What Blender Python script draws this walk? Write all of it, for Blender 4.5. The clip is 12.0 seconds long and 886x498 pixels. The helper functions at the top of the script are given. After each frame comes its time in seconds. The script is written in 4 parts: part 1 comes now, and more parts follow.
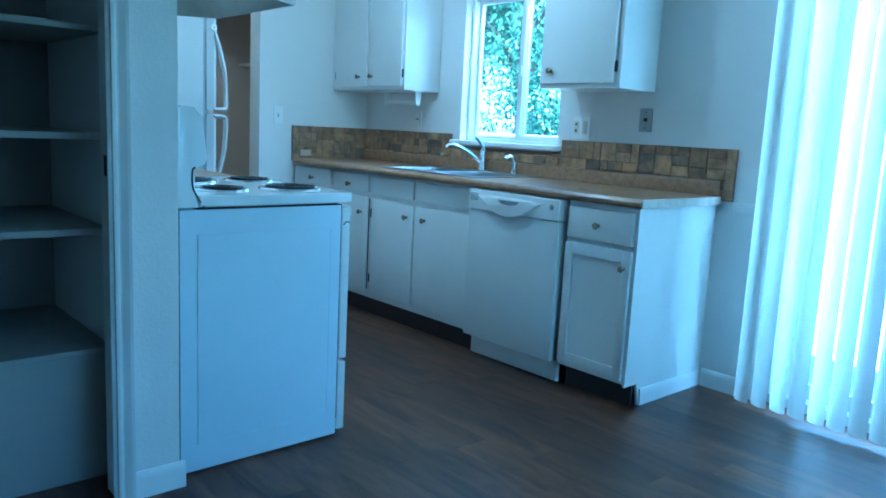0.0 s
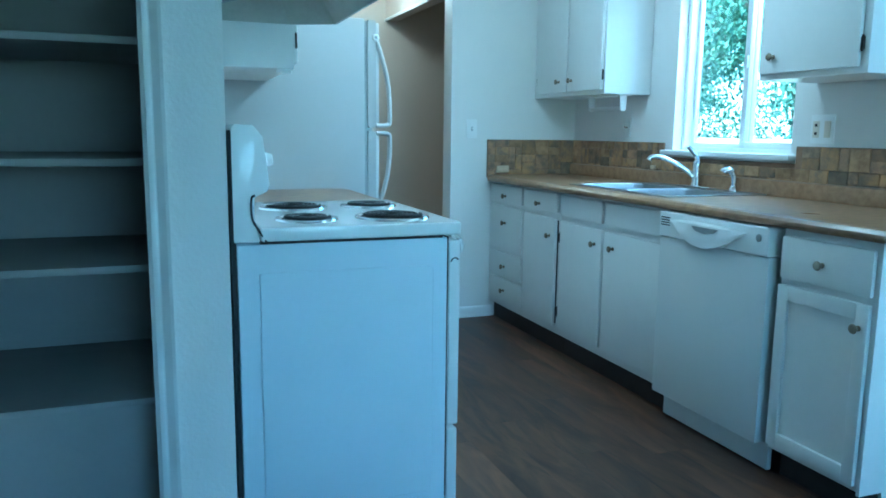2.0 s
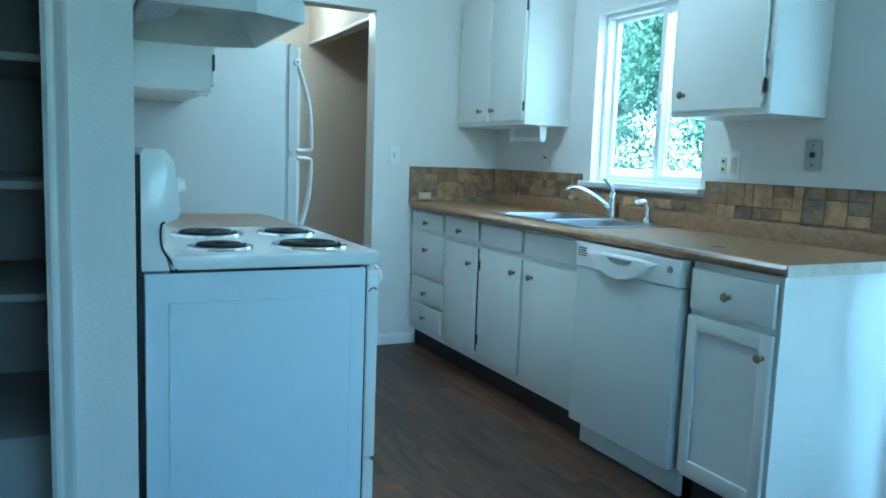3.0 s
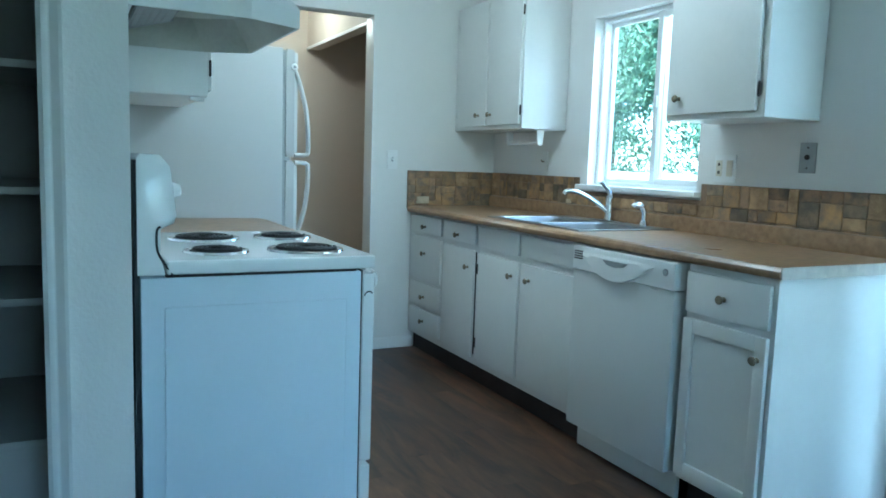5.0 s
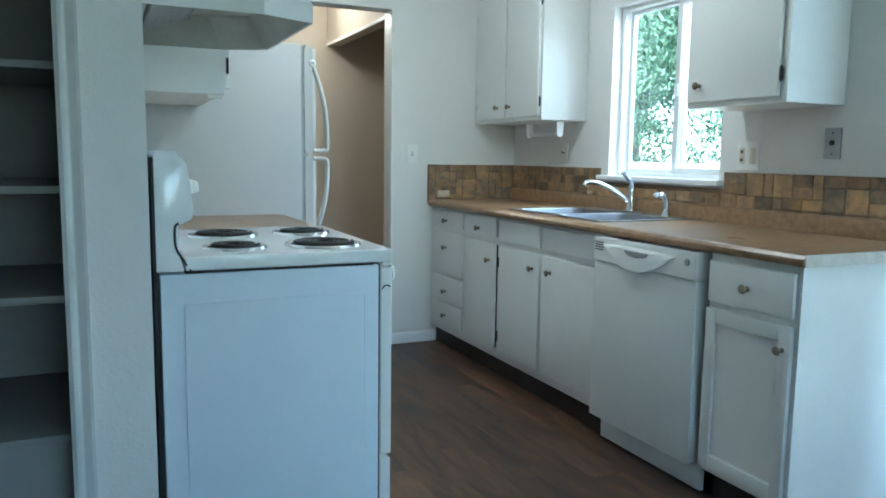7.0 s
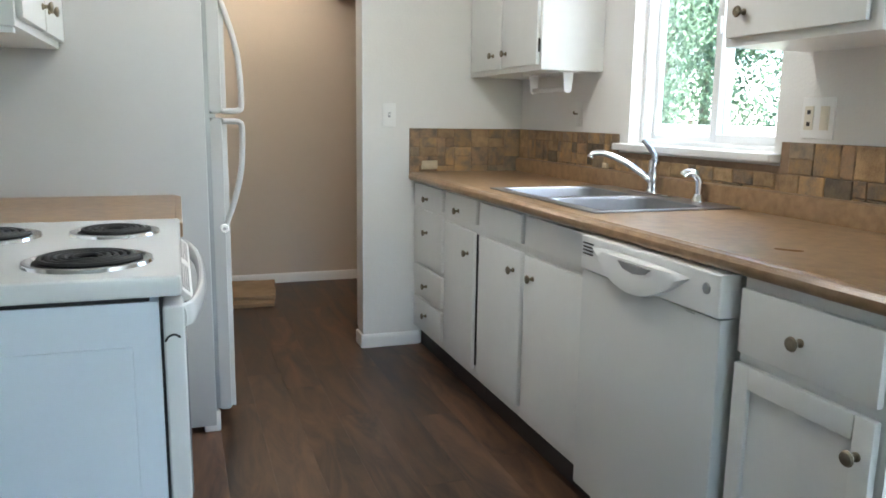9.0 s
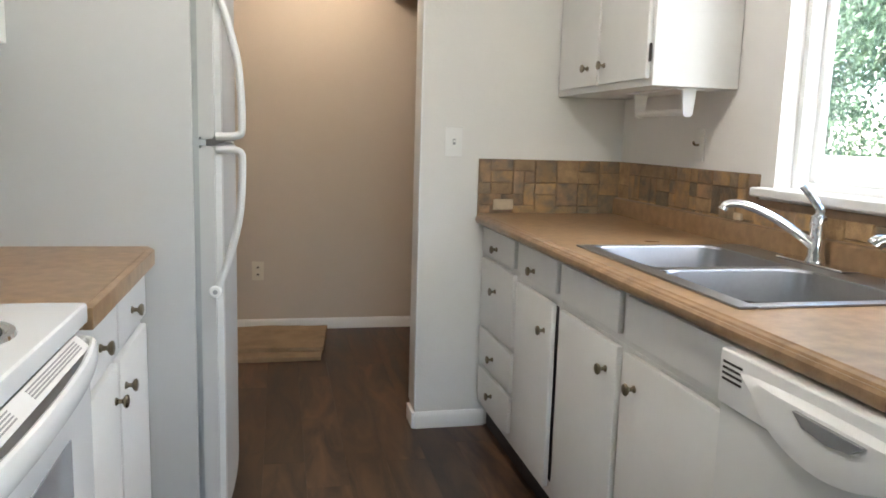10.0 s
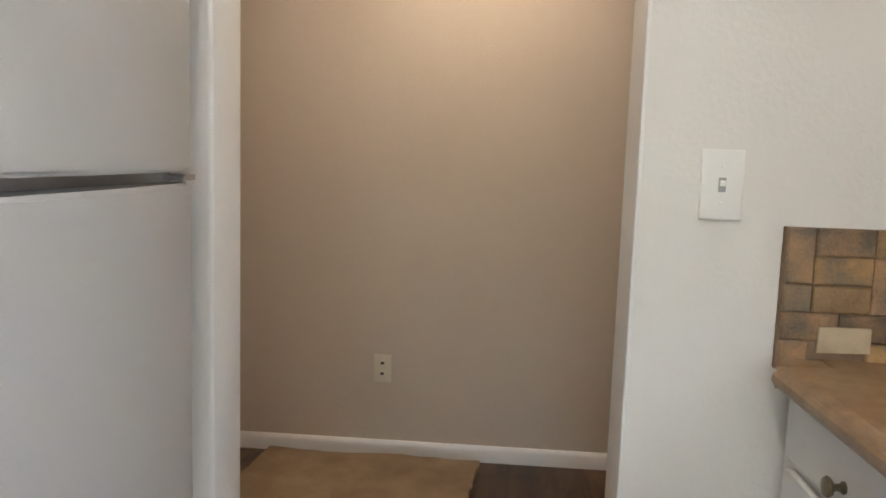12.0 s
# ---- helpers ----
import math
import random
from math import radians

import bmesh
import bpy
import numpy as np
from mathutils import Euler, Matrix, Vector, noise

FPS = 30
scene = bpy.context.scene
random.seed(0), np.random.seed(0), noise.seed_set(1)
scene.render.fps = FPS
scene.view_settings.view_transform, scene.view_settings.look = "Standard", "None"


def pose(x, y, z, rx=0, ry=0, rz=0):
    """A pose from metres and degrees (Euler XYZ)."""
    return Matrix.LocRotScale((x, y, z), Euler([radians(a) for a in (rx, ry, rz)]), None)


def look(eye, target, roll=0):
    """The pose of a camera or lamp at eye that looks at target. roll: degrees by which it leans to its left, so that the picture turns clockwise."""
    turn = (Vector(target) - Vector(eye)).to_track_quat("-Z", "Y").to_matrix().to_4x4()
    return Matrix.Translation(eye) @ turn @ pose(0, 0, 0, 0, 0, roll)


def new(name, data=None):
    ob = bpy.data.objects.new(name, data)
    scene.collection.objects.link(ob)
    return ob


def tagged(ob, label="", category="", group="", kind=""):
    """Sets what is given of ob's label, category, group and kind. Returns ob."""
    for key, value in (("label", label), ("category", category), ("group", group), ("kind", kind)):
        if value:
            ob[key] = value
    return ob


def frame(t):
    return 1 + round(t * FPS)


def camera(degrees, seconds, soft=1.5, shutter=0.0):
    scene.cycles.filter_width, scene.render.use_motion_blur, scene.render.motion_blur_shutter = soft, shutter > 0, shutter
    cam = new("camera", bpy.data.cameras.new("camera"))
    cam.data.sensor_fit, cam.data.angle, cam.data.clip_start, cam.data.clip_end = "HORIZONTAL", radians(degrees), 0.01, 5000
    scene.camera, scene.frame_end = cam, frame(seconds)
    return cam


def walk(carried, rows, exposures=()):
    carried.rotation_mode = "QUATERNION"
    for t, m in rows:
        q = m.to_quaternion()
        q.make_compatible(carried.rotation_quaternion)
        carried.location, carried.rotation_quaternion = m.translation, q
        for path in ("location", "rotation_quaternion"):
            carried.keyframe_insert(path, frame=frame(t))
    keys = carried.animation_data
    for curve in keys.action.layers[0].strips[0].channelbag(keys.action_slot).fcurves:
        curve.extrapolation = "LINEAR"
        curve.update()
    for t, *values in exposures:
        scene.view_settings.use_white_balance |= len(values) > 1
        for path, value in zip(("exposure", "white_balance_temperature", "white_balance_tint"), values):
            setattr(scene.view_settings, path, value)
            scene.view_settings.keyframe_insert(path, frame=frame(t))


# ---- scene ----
cam = camera(61.0, 12.0, soft=1.7)
PATH = [
    (0, (1.287, 1.281, 1.167), (2.605, 2.752, 0.852), 2.9),
    (0.5, (1.427, 1.41, 1.176), (2.727, 2.9, 0.875), 1.7),
    (1, (1.581, 1.519, 1.188), (3.012, 2.885, 0.892), 1.5),
    (1.5, (1.812, 1.568, 1.164), (2.888, 3.221, 0.833), -1.1),
    (2, (2.031, 1.506, 1.182), (2.727, 3.356, 0.875), 0.7),
    (2.5, (2.063, 1.519, 1.194), (2.876, 3.326, 0.92), 1.6),
    (3, (2.05, 1.516, 1.199), (2.934, 3.294, 0.959), 2.1),
    (5, (2.06, 1.501, 1.2), (2.943, 3.281, 0.97), 1.9),
    (5.5, (2.062, 1.496, 1.204), (2.933, 3.281, 0.965), 1.8),
    (6, (2.065, 1.497, 1.2), (2.92, 3.288, 0.957), 1.6),
    (6.5, (2.074, 1.494, 1.204), (2.911, 3.294, 0.96), 1.2),
    (7, (2.084, 1.496, 1.193), (2.906, 3.303, 0.948), 0.8),
    (7.5, (2.15, 1.506, 1.183), (2.936, 3.326, 0.922), 0.8),
    (7.7, (2.198, 1.518, 1.178), (2.97, 3.342, 0.904), 0.6),
    (9.3, (2.973, 2.37, 1.203), (3.532, 4.256, 0.842), 0.9),
    (9.5, (3.028, 2.491, 1.2), (3.494, 4.402, 0.841), 1.2),
    (10, (3.178, 2.907, 1.228), (3.601, 4.839, 0.93), 1.7),
    (10.5, (3.354, 3.317, 1.219), (3.614, 5.281, 0.944), 0.5),
    (11, (3.434, 3.724, 1.22), (3.377, 5.706, 0.959), 0.6),
    (11.5, (3.438, 4.153, 1.24), (3.436, 6.138, 0.993), 1.6),
    (12, (3.503, 4.611, 1.232), (3.352, 6.591, 0.995), 1.9),
]
# White balance drifts from blue to neutral while the exposure settles
EXPOSURES = [(0.0, 3.28, 3530, -16), (1.2, 3.28, 3680, -18), (2.0, 3.4, 3800, -20), (3.0, 3.4, 4080, -19), (5.0, 3.35, 4520, -12), (6.5, 3.35, 4940, -7), (7.7, 3.4, 5240, -2), (9.3, 3.62, 6100, 9), (12.0, 3.62, 6550, 13)]
walk(cam, [(t, look(eye, target, roll)) for t, eye, target, roll in PATH], EXPOSURES)

SLAT_TURN = -21   # how far the blind slats stand open, degrees

# ---- world, sun, lamps ----
SUN_EL, SUN_AZ = radians(52), radians(200)   # sun behind the house, out of the rooms
world = bpy.data.worlds.new("world")
scene.world = world
world.use_nodes = True
_nt = world.node_tree
_sky = _nt.nodes.new("ShaderNodeTexSky")
_sky.sky_type, _sky.sun_disc, _sky.sun_elevation, _sky.sun_rotation = "NISHITA", False, SUN_EL, radians(250)
_nt.links.new(_sky.outputs[0], _nt.nodes["Background"].inputs[0])
_nt.nodes["Background"].inputs[1].default_value = 0.15

_sun = new("sun", bpy.data.lights.new("sun", "SUN"))
_sun.data.energy, _sun.data.angle, _sun.data.color = 3.4, radians(0.5), (1.0, 0.95, 0.87)
_sun.matrix_world = look((-8, -5, 14), (0, 0, 0))

def area(name, eye, target, w, h, watts, color):
    """An area lamp that stands in for the sky's light through an opening."""
    a = new(name, bpy.data.lights.new(name, "AREA"))
    a.data.shape, a.data.size, a.data.size_y, a.data.energy, a.data.color = "RECTANGLE", w, h, watts, color
    a.matrix_world = look(eye, target)
    return a


area("door_daylight", (4.80, 1.865, 1.10), (2.0, 2.0, 0.55), 1.80, 1.9, 12.5, (0.80, 0.91, 1.0))
# fill lamp at an unseen opening, added to brighten the stove and pantry
area("south_fill", (3.3, -2.66, 1.42), (2.6, 3.0, 1.0), 1.8, 1.3, 0.32, (0.72, 0.87, 1.0))
area("window_daylight", (5.06, 4.35, 2.25), (4.25, 5.0, 1.25), 0.9, 0.6, 3.5, (0.97, 0.98, 1.0))

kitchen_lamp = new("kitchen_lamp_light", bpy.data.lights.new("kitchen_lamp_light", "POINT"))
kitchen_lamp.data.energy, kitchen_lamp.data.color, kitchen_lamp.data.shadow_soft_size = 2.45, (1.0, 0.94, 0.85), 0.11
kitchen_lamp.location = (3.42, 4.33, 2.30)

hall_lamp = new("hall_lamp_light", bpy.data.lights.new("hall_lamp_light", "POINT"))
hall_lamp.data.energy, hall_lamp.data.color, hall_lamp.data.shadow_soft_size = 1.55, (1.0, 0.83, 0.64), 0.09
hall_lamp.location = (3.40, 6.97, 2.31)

# ---- materials ----
def mat(name, color, rough=0.5, metal=0.0, var=0.06, vscale=3.0, bump=0.0, bscale=200.0, color2=None, spec=0.5, coat=0.0, island=0.0, lo=0.45, hi=0.95):
    m = bpy.data.materials.new(name)
    m.use_nodes = True
    nt = m.node_tree
    b = nt.nodes["Principled BSDF"]
    L = nt.links.new
    tc = nt.nodes.new("ShaderNodeTexCoord")
    n1 = nt.nodes.new("ShaderNodeTexNoise")
    n1.inputs["Scale"].default_value, n1.inputs["Detail"].default_value = vscale, 6
    n2 = nt.nodes.new("ShaderNodeTexNoise")
    n2.inputs["Scale"].default_value, n2.inputs["Detail"].default_value = vscale * 14, 4
    geo = nt.nodes.new("ShaderNodeNewGeometry")
    L(geo.outputs["Position"], n1.inputs["Vector"])
    L(geo.outputs["Position"], n2.inputs["Vector"])
    mix = nt.nodes.new("ShaderNodeMix")
    mix.data_type = "RGBA"
    c2 = color2 or tuple(max(0, c * (1 - var * 2.2)) for c in color)
    mix.inputs[6].default_value, mix.inputs[7].default_value = (*color, 1), (*c2, 1)
    add = nt.nodes.new("ShaderNodeMath")
    add.operation = "MULTIPLY_ADD"
    add.inputs[1].default_value = 0.35
    L(n2.outputs[0], add.inputs[0])
    L(n1.outputs[0], add.inputs[2])
    ramp = nt.nodes.new("ShaderNodeMapRange")
    ramp.inputs[1].default_value, ramp.inputs[2].default_value = lo, hi
    L(add.outputs[0], ramp.inputs[0])
    L(ramp.outputs[0], mix.inputs[0])
    out = mix.outputs[2]
    if island:
        oi = nt.nodes.new("ShaderNodeObjectInfo")
        mr = nt.nodes.new("ShaderNodeMapRange")
        mr.inputs[3].default_value, mr.inputs[4].default_value = 1 - island, 1 + island
        L(oi.outputs["Random"], mr.inputs[0])
        hs = nt.nodes.new("ShaderNodeHueSaturation")
        L(mr.outputs[0], hs.inputs["Value"])
        L(out, hs.inputs["Color"])
        out = hs.outputs[0]
    L(out, b.inputs["Base Color"])
    rr = nt.nodes.new("ShaderNodeMapRange")
    rr.inputs[3].default_value, rr.inputs[4].default_value = max(0.02, rough - 0.05), min(1, rough + 0.07)
    n3 = nt.nodes.new("ShaderNodeTexNoise")
    n3.inputs["Scale"].default_value, n3.inputs["Detail"].default_value = min(vscale, 3.0), 2
    L(geo.outputs["Position"], n3.inputs["Vector"])
    L(n3.outputs[0], rr.inputs[0])
    L(rr.outputs[0], b.inputs["Roughness"])
    b.inputs["Metallic"].default_value = metal
    b.inputs["Specular IOR Level"].default_value = spec
    b.inputs["Coat Weight"].default_value = coat
    if bump:
        nb = nt.nodes.new("ShaderNodeTexNoise")
        nb.inputs["Scale"].default_value, nb.inputs["Detail"].default_value = bscale, 3
        L(geo.outputs["Position"], nb.inputs["Vector"])
        bp = nt.nodes.new("ShaderNodeBump")
        bp.inputs["Strength"].default_value, bp.inputs["Distance"].default_value = bump, 0.004
        L(nb.outputs[0], bp.inputs["Height"])
        L(bp.outputs[0], b.inputs["Normal"])
    return m


def streaked(name, dark, light, rough, axis_scale, island=0.25, bump=0.12, per_island=False, coat=0.0):
    """Wood-like streaks along y, shifted from piece to piece."""
    m = bpy.data.materials.new(name)
    m.use_nodes = True
    nt = m.node_tree
    b = nt.nodes["Principled BSDF"]
    L = nt.links.new
    geo = nt.nodes.new("ShaderNodeNewGeometry")
    oi = nt.nodes.new("ShaderNodeObjectInfo")
    rnd = geo.outputs["Random Per Island"] if per_island else oi.outputs["Random"]
    sh = nt.nodes.new("ShaderNodeMath")
    sh.operation = "MULTIPLY"
    sh.inputs[1].default_value = 37.0
    L(rnd, sh.inputs[0])
    mp = nt.nodes.new("ShaderNodeMapping")
    mp.inputs["Scale"].default_value = axis_scale
    L(geo.outputs["Position"], mp.inputs["Vector"])
    cx = nt.nodes.new("ShaderNodeCombineXYZ")
    L(sh.outputs[0], cx.inputs[2])
    va = nt.nodes.new("ShaderNodeVectorMath")
    L(mp.outputs[0], va.inputs[0])
    L(cx.outputs[0], va.inputs[1])
    n1 = nt.nodes.new("ShaderNodeTexNoise")
    n1.inputs["Scale"].default_value, n1.inputs["Detail"].default_value, n1.inputs["Distortion"].default_value = 1.0, 8, 0.9
    n1.inputs["Roughness"].default_value = 0.62
    L(va.outputs[0], n1.inputs["Vector"])
    cr = nt.nodes.new("ShaderNodeValToRGB")
    cr.color_ramp.elements[0].position, cr.color_ramp.elements[1].position = 0.34, 0.68
    cr.color_ramp.elements[0].color, cr.color_ramp.elements[1].color = (*dark, 1), (*light, 1)
    L(n1.outputs[0], cr.inputs[0])
    mr = nt.nodes.new("ShaderNodeMapRange")
    mr.inputs[3].default_value, mr.inputs[4].default_value = 1 - island, 1 + island
    L(rnd, mr.inputs[0])
    hs = nt.nodes.new("ShaderNodeHueSaturation")
    L(mr.outputs[0], hs.inputs["Value"])
    L(cr.outputs[0], hs.inputs["Color"])
    L(hs.outputs[0], b.inputs["Base Color"])
    rr = nt.nodes.new("ShaderNodeMapRange")
    rr.inputs[3].default_value, rr.inputs[4].default_value = rough - 0.08, rough + 0.12
    L(n1.outputs[0], rr.inputs[0])
    L(rr.outputs[0], b.inputs["Roughness"])
    b.inputs["Coat Weight"].default_value = coat
    bp = nt.nodes.new("ShaderNodeBump")
    bp.inputs["Strength"].default_value, bp.inputs["Distance"].default_value = bump, 0.002
    L(n1.outputs[0], bp.inputs["Height"])
    L(bp.outputs[0], b.inputs["Normal"])
    return m


M_WALL = mat("wall_paint", (0.80, 0.78, 0.75), 0.62, var=0.02, vscale=1.2, bump=0.25, bscale=105)
M_BEIGE = mat("beige_wall_paint", (0.60, 0.52, 0.435), 0.6, var=0.02, vscale=1.2, bump=0.3, bscale=130)
M_CEIL = mat("ceiling_paint", (0.82, 0.81, 0.79), 0.8, var=0.015, bump=0.5, bscale=90)
M_TRIM = mat("trim_paint", (0.84, 0.83, 0.81), 0.35, var=0.02)
M_CAB = mat("cabinet_paint", (0.80, 0.79, 0.76), 0.38, var=0.03, vscale=2.5, bump=0.06, bscale=60)
# pantry paint darkened to grey, so the colour carries the shade inside
M_PANTRY_SHADED = mat("pantry_shaded_paint", (0.38, 0.365, 0.345), 0.6, var=0.05)
M_ENAMEL = mat("white_enamel", (0.84, 0.84, 0.83), 0.2, var=0.01, coat=0.3)
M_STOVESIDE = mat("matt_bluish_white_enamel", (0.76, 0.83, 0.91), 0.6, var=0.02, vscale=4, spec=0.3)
# fridge white lowered to grey for the weaker light on it; pulls less
M_FRIDGE = mat("fridge_dimmed_white", (0.49, 0.483, 0.474), 0.42, var=0.015, bump=0.12, bscale=420)
M_PULL = mat("fridge_pull_dimmed_white", (0.64, 0.635, 0.62), 0.4, var=0.01)
M_DW = mat("dishwasher_white", (0.70, 0.70, 0.68), 0.33, var=0.01)
M_PLASTIC = mat("white_plastic", (0.86, 0.85, 0.83), 0.35, var=0.02)
M_IVORY = mat("ivory_plastic", (0.72, 0.66, 0.54), 0.4, var=0.03)
M_BLACK = mat("black_rubber", (0.012, 0.012, 0.013), 0.6)
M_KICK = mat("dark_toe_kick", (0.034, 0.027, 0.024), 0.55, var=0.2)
M_COIL = mat("coil_element", (0.025, 0.024, 0.024), 0.55, var=0.25, vscale=20)
M_CHROME = mat("chrome", (0.82, 0.82, 0.83), 0.08, 1.0, var=0.03)
M_STEEL = mat("brushed_steel", (0.42, 0.42, 0.43), 0.3, 1.0, var=0.06, vscale=6)
M_BOWL = mat("satin_steel_bowl", (0.34, 0.34, 0.35), 0.45, 1.0, var=0.08, vscale=6)
M_HOODIN = mat("hood_inside", (0.60, 0.58, 0.50), 0.45, 0.0, var=0.12, vscale=5)
M_BRASS = mat("antique_brass", (0.33, 0.28, 0.20), 0.28, 1.0, var=0.2, vscale=40)
M_HINGE = mat("dark_hinge", (0.06, 0.05, 0.045), 0.4, 0.8)
M_OVENGLASS = mat("oven_glass", (0.30, 0.30, 0.31), 0.08, var=0.02, spec=0.8)
M_VINYL = mat("vinyl_frame", (0.82, 0.82, 0.80), 0.35, var=0.02)
M_PLATE = mat("steel_wall_plate", (0.42, 0.42, 0.42), 0.4, 0.8, var=0.1)
M_RUG = mat("beige_carpet", (0.42, 0.31, 0.20), 0.95, var=0.15, vscale=9, bump=0.9, bscale=500, spec=0.1)
M_GROUT = mat("grout", (0.30, 0.20, 0.125), 0.85, var=0.15, vscale=30, bump=0.4)
M_COUNTER = mat("laminate_counter", (0.36, 0.222, 0.115), 0.29, vscale=30, color2=(0.23, 0.136, 0.066), lo=0.5, hi=0.9)
M_PLANK = streaked("dark_vinyl_plank", (0.022, 0.012, 0.008), (0.150, 0.078, 0.043), 0.38, (10, 2.0, 9), island=0.36)
M_PLANKS = streaked("dark_vinyl_planks", (0.022, 0.012, 0.008), (0.150, 0.078, 0.043), 0.38, (10, 2.0, 9), island=0.36, per_island=True)
M_TILES = [mat("slate_tile_a", (0.36, 0.215, 0.11), 0.5, vscale=19, color2=(0.13, 0.10, 0.07), bump=0.9, bscale=90, island=0.3, lo=0.52, hi=0.84),
           mat("slate_tile_b", (0.41, 0.27, 0.135), 0.5, vscale=17, color2=(0.22, 0.13, 0.06), bump=0.9, bscale=80, island=0.3, lo=0.52, hi=0.84),
           mat("slate_tile_c", (0.20, 0.145, 0.095), 0.5, vscale=21, color2=(0.42, 0.25, 0.10), bump=0.9, bscale=90, island=0.3, lo=0.52, hi=0.84),
           mat("slate_tile_d", (0.26, 0.185, 0.11), 0.5, vscale=23, color2=(0.13, 0.10, 0.07), bump=0.9, bscale=90, island=0.3, lo=0.52, hi=0.84)]
M_TILEPALE = mat("pale_tile", (0.62, 0.50, 0.34), 0.6, vscale=30, var=0.12, bump=0.6, bscale=120)
M_GRASS = mat("grass", (0.10, 0.16, 0.04), 0.9, vscale=1.0, color2=(0.16, 0.19, 0.07), bump=0.8, bscale=40)
M_CONC = mat("concrete", (0.45, 0.43, 0.40), 0.85, vscale=1.5, var=0.08, bump=0.3, bscale=60)
M_BARK = mat("bark", (0.12, 0.085, 0.06), 0.9, vscale=8, var=0.25, bump=0.9, bscale=30)
M_LEAF = mat("leaf_green", (0.12, 0.17, 0.105), 0.7, vscale=1.2, color2=(0.065, 0.115, 0.07), spec=0.12)
M_LEAF2 = mat("leaf_dark_green", (0.09, 0.14, 0.095), 0.7, vscale=1.5, color2=(0.045, 0.085, 0.06), spec=0.12)
M_ROOF = mat("roof_shingle", (0.12, 0.11, 0.10), 0.9, vscale=4, var=0.2, bump=0.5, bscale=50)

def glass_material():
    m = bpy.data.materials.new("window_glass")
    m.use_nodes = True
    nt = m.node_tree
    b = nt.nodes["Principled BSDF"]
    b.inputs["Base Color"].default_value = (0.97, 0.99, 0.98, 1)
    b.inputs["Roughness"].default_value = 0.0
    b.inputs["IOR"].default_value = 1.45
    b.inputs["Transmission Weight"].default_value = 1.0
    return m


M_GLASS = glass_material()


def blind_material():
    m = bpy.data.materials.new("blind_vinyl")
    m.use_nodes = True
    nt = m.node_tree
    b = nt.nodes["Principled BSDF"]
    b.inputs["Base Color"].default_value = (0.82, 0.81, 0.78, 1)
    b.inputs["Roughness"].default_value = 0.4
    tr = nt.nodes.new("ShaderNodeBsdfTranslucent")
    tr.inputs[0].default_value = (0.85, 0.84, 0.80, 1)
    mx = nt.nodes.new("ShaderNodeMixShader")
    mx.inputs[0].default_value = 0.09
    nt.links.new(b.outputs[0], mx.inputs[1])
    nt.links.new(tr.outputs[0], mx.inputs[2])
    nt.links.new(mx.outputs[0], nt.nodes["Material Output"].inputs[0])
    return m


M_BLIND = blind_material()

# ---- building helpers ----
ORG = {}


def thing(name, base, label, category, group="", kind=""):
    ob = new(name)
    ob.empty_display_size = 0.1
    ob.location = base
    ORG[ob.name] = Vector(base)
    return tagged(ob, label, category, group, kind)


def mesh_of(name, bm, material, smooth=True):
    me = bpy.data.meshes.new(name)
    bm.to_mesh(me)
    bm.free()
    me.materials.append(material)
    if smooth:
        for p in me.polygons:
            p.use_smooth = True
        me.set_sharp_from_angle(angle=radians(32))
    return me


def part(name, bm, material, parent, label="", smooth=True):
    """One mesh under a thing or a part; bm is in world metres."""
    o = ORG[parent.name]
    bmesh.ops.translate(bm, verts=bm.verts, vec=-o)
    ob = new(name, mesh_of(name, bm, material, smooth))
    ob.parent = parent
    ORG[ob.name] = o
    return tagged(ob, label)


def solid(name, bm, material, label, category, kind="", group="", smooth=True):
    """A thing or piece of the setting that is one mesh; bm is in world metres."""
    ob = new(name, mesh_of(name, bm, material, smooth))
    ORG[ob.name] = Vector((0, 0, 0))
    return tagged(ob, label, category, group, kind)


def box(x0, x1, y0, y1, z0, z1, bevel=0.0, seg=2, bm=None):
    b = bmesh.new()
    bmesh.ops.create_cube(b, size=1)
    for v in b.verts:
        v.co = Vector(((x0 + x1) / 2 + v.co.x * (x1 - x0), (y0 + y1) / 2 + v.co.y * (y1 - y0), (z0 + z1) / 2 + v.co.z * (z1 - z0)))
    if bevel:
        bmesh.ops.bevel(b, geom=b.edges[:], offset=bevel, segments=seg, profile=0.6, affect="EDGES")
    return joined(bm, b) if bm else b


def joined(a, b):
    """Adds b's geometry to a."""
    me = bpy.data.meshes.new("join")
    b.to_mesh(me)
    b.free()
    a.from_mesh(me)
    bpy.data.meshes.remove(me)
    return a


def prism(outline, axis, a0, a1, bevel=0.0, seg=2):
    """Extrudes an outline of 2D points along an axis from a0 to a1."""
    b = bmesh.new()
    order = {"x": lambda p, a: (a, p[0], p[1]), "y": lambda p, a: (p[0], a, p[1]), "z": lambda p, a: (p[0], p[1], a)}[axis]
    v0 = [b.verts.new(order(p, a0)) for p in outline]
    v1 = [b.verts.new(order(p, a1)) for p in outline]
    b.faces.new(v0)
    b.faces.new(v1[::-1])
    n = len(outline)
    for i in range(n):
        b.faces.new((v0[i], v1[i], v1[(i + 1) % n], v0[(i + 1) % n]))
    bmesh.ops.recalc_face_normals(b, faces=b.faces)
    if bevel:
        bmesh.ops.bevel(b, geom=b.edges[:], offset=bevel, segments=seg, profile=0.6, affect="EDGES")
    return b


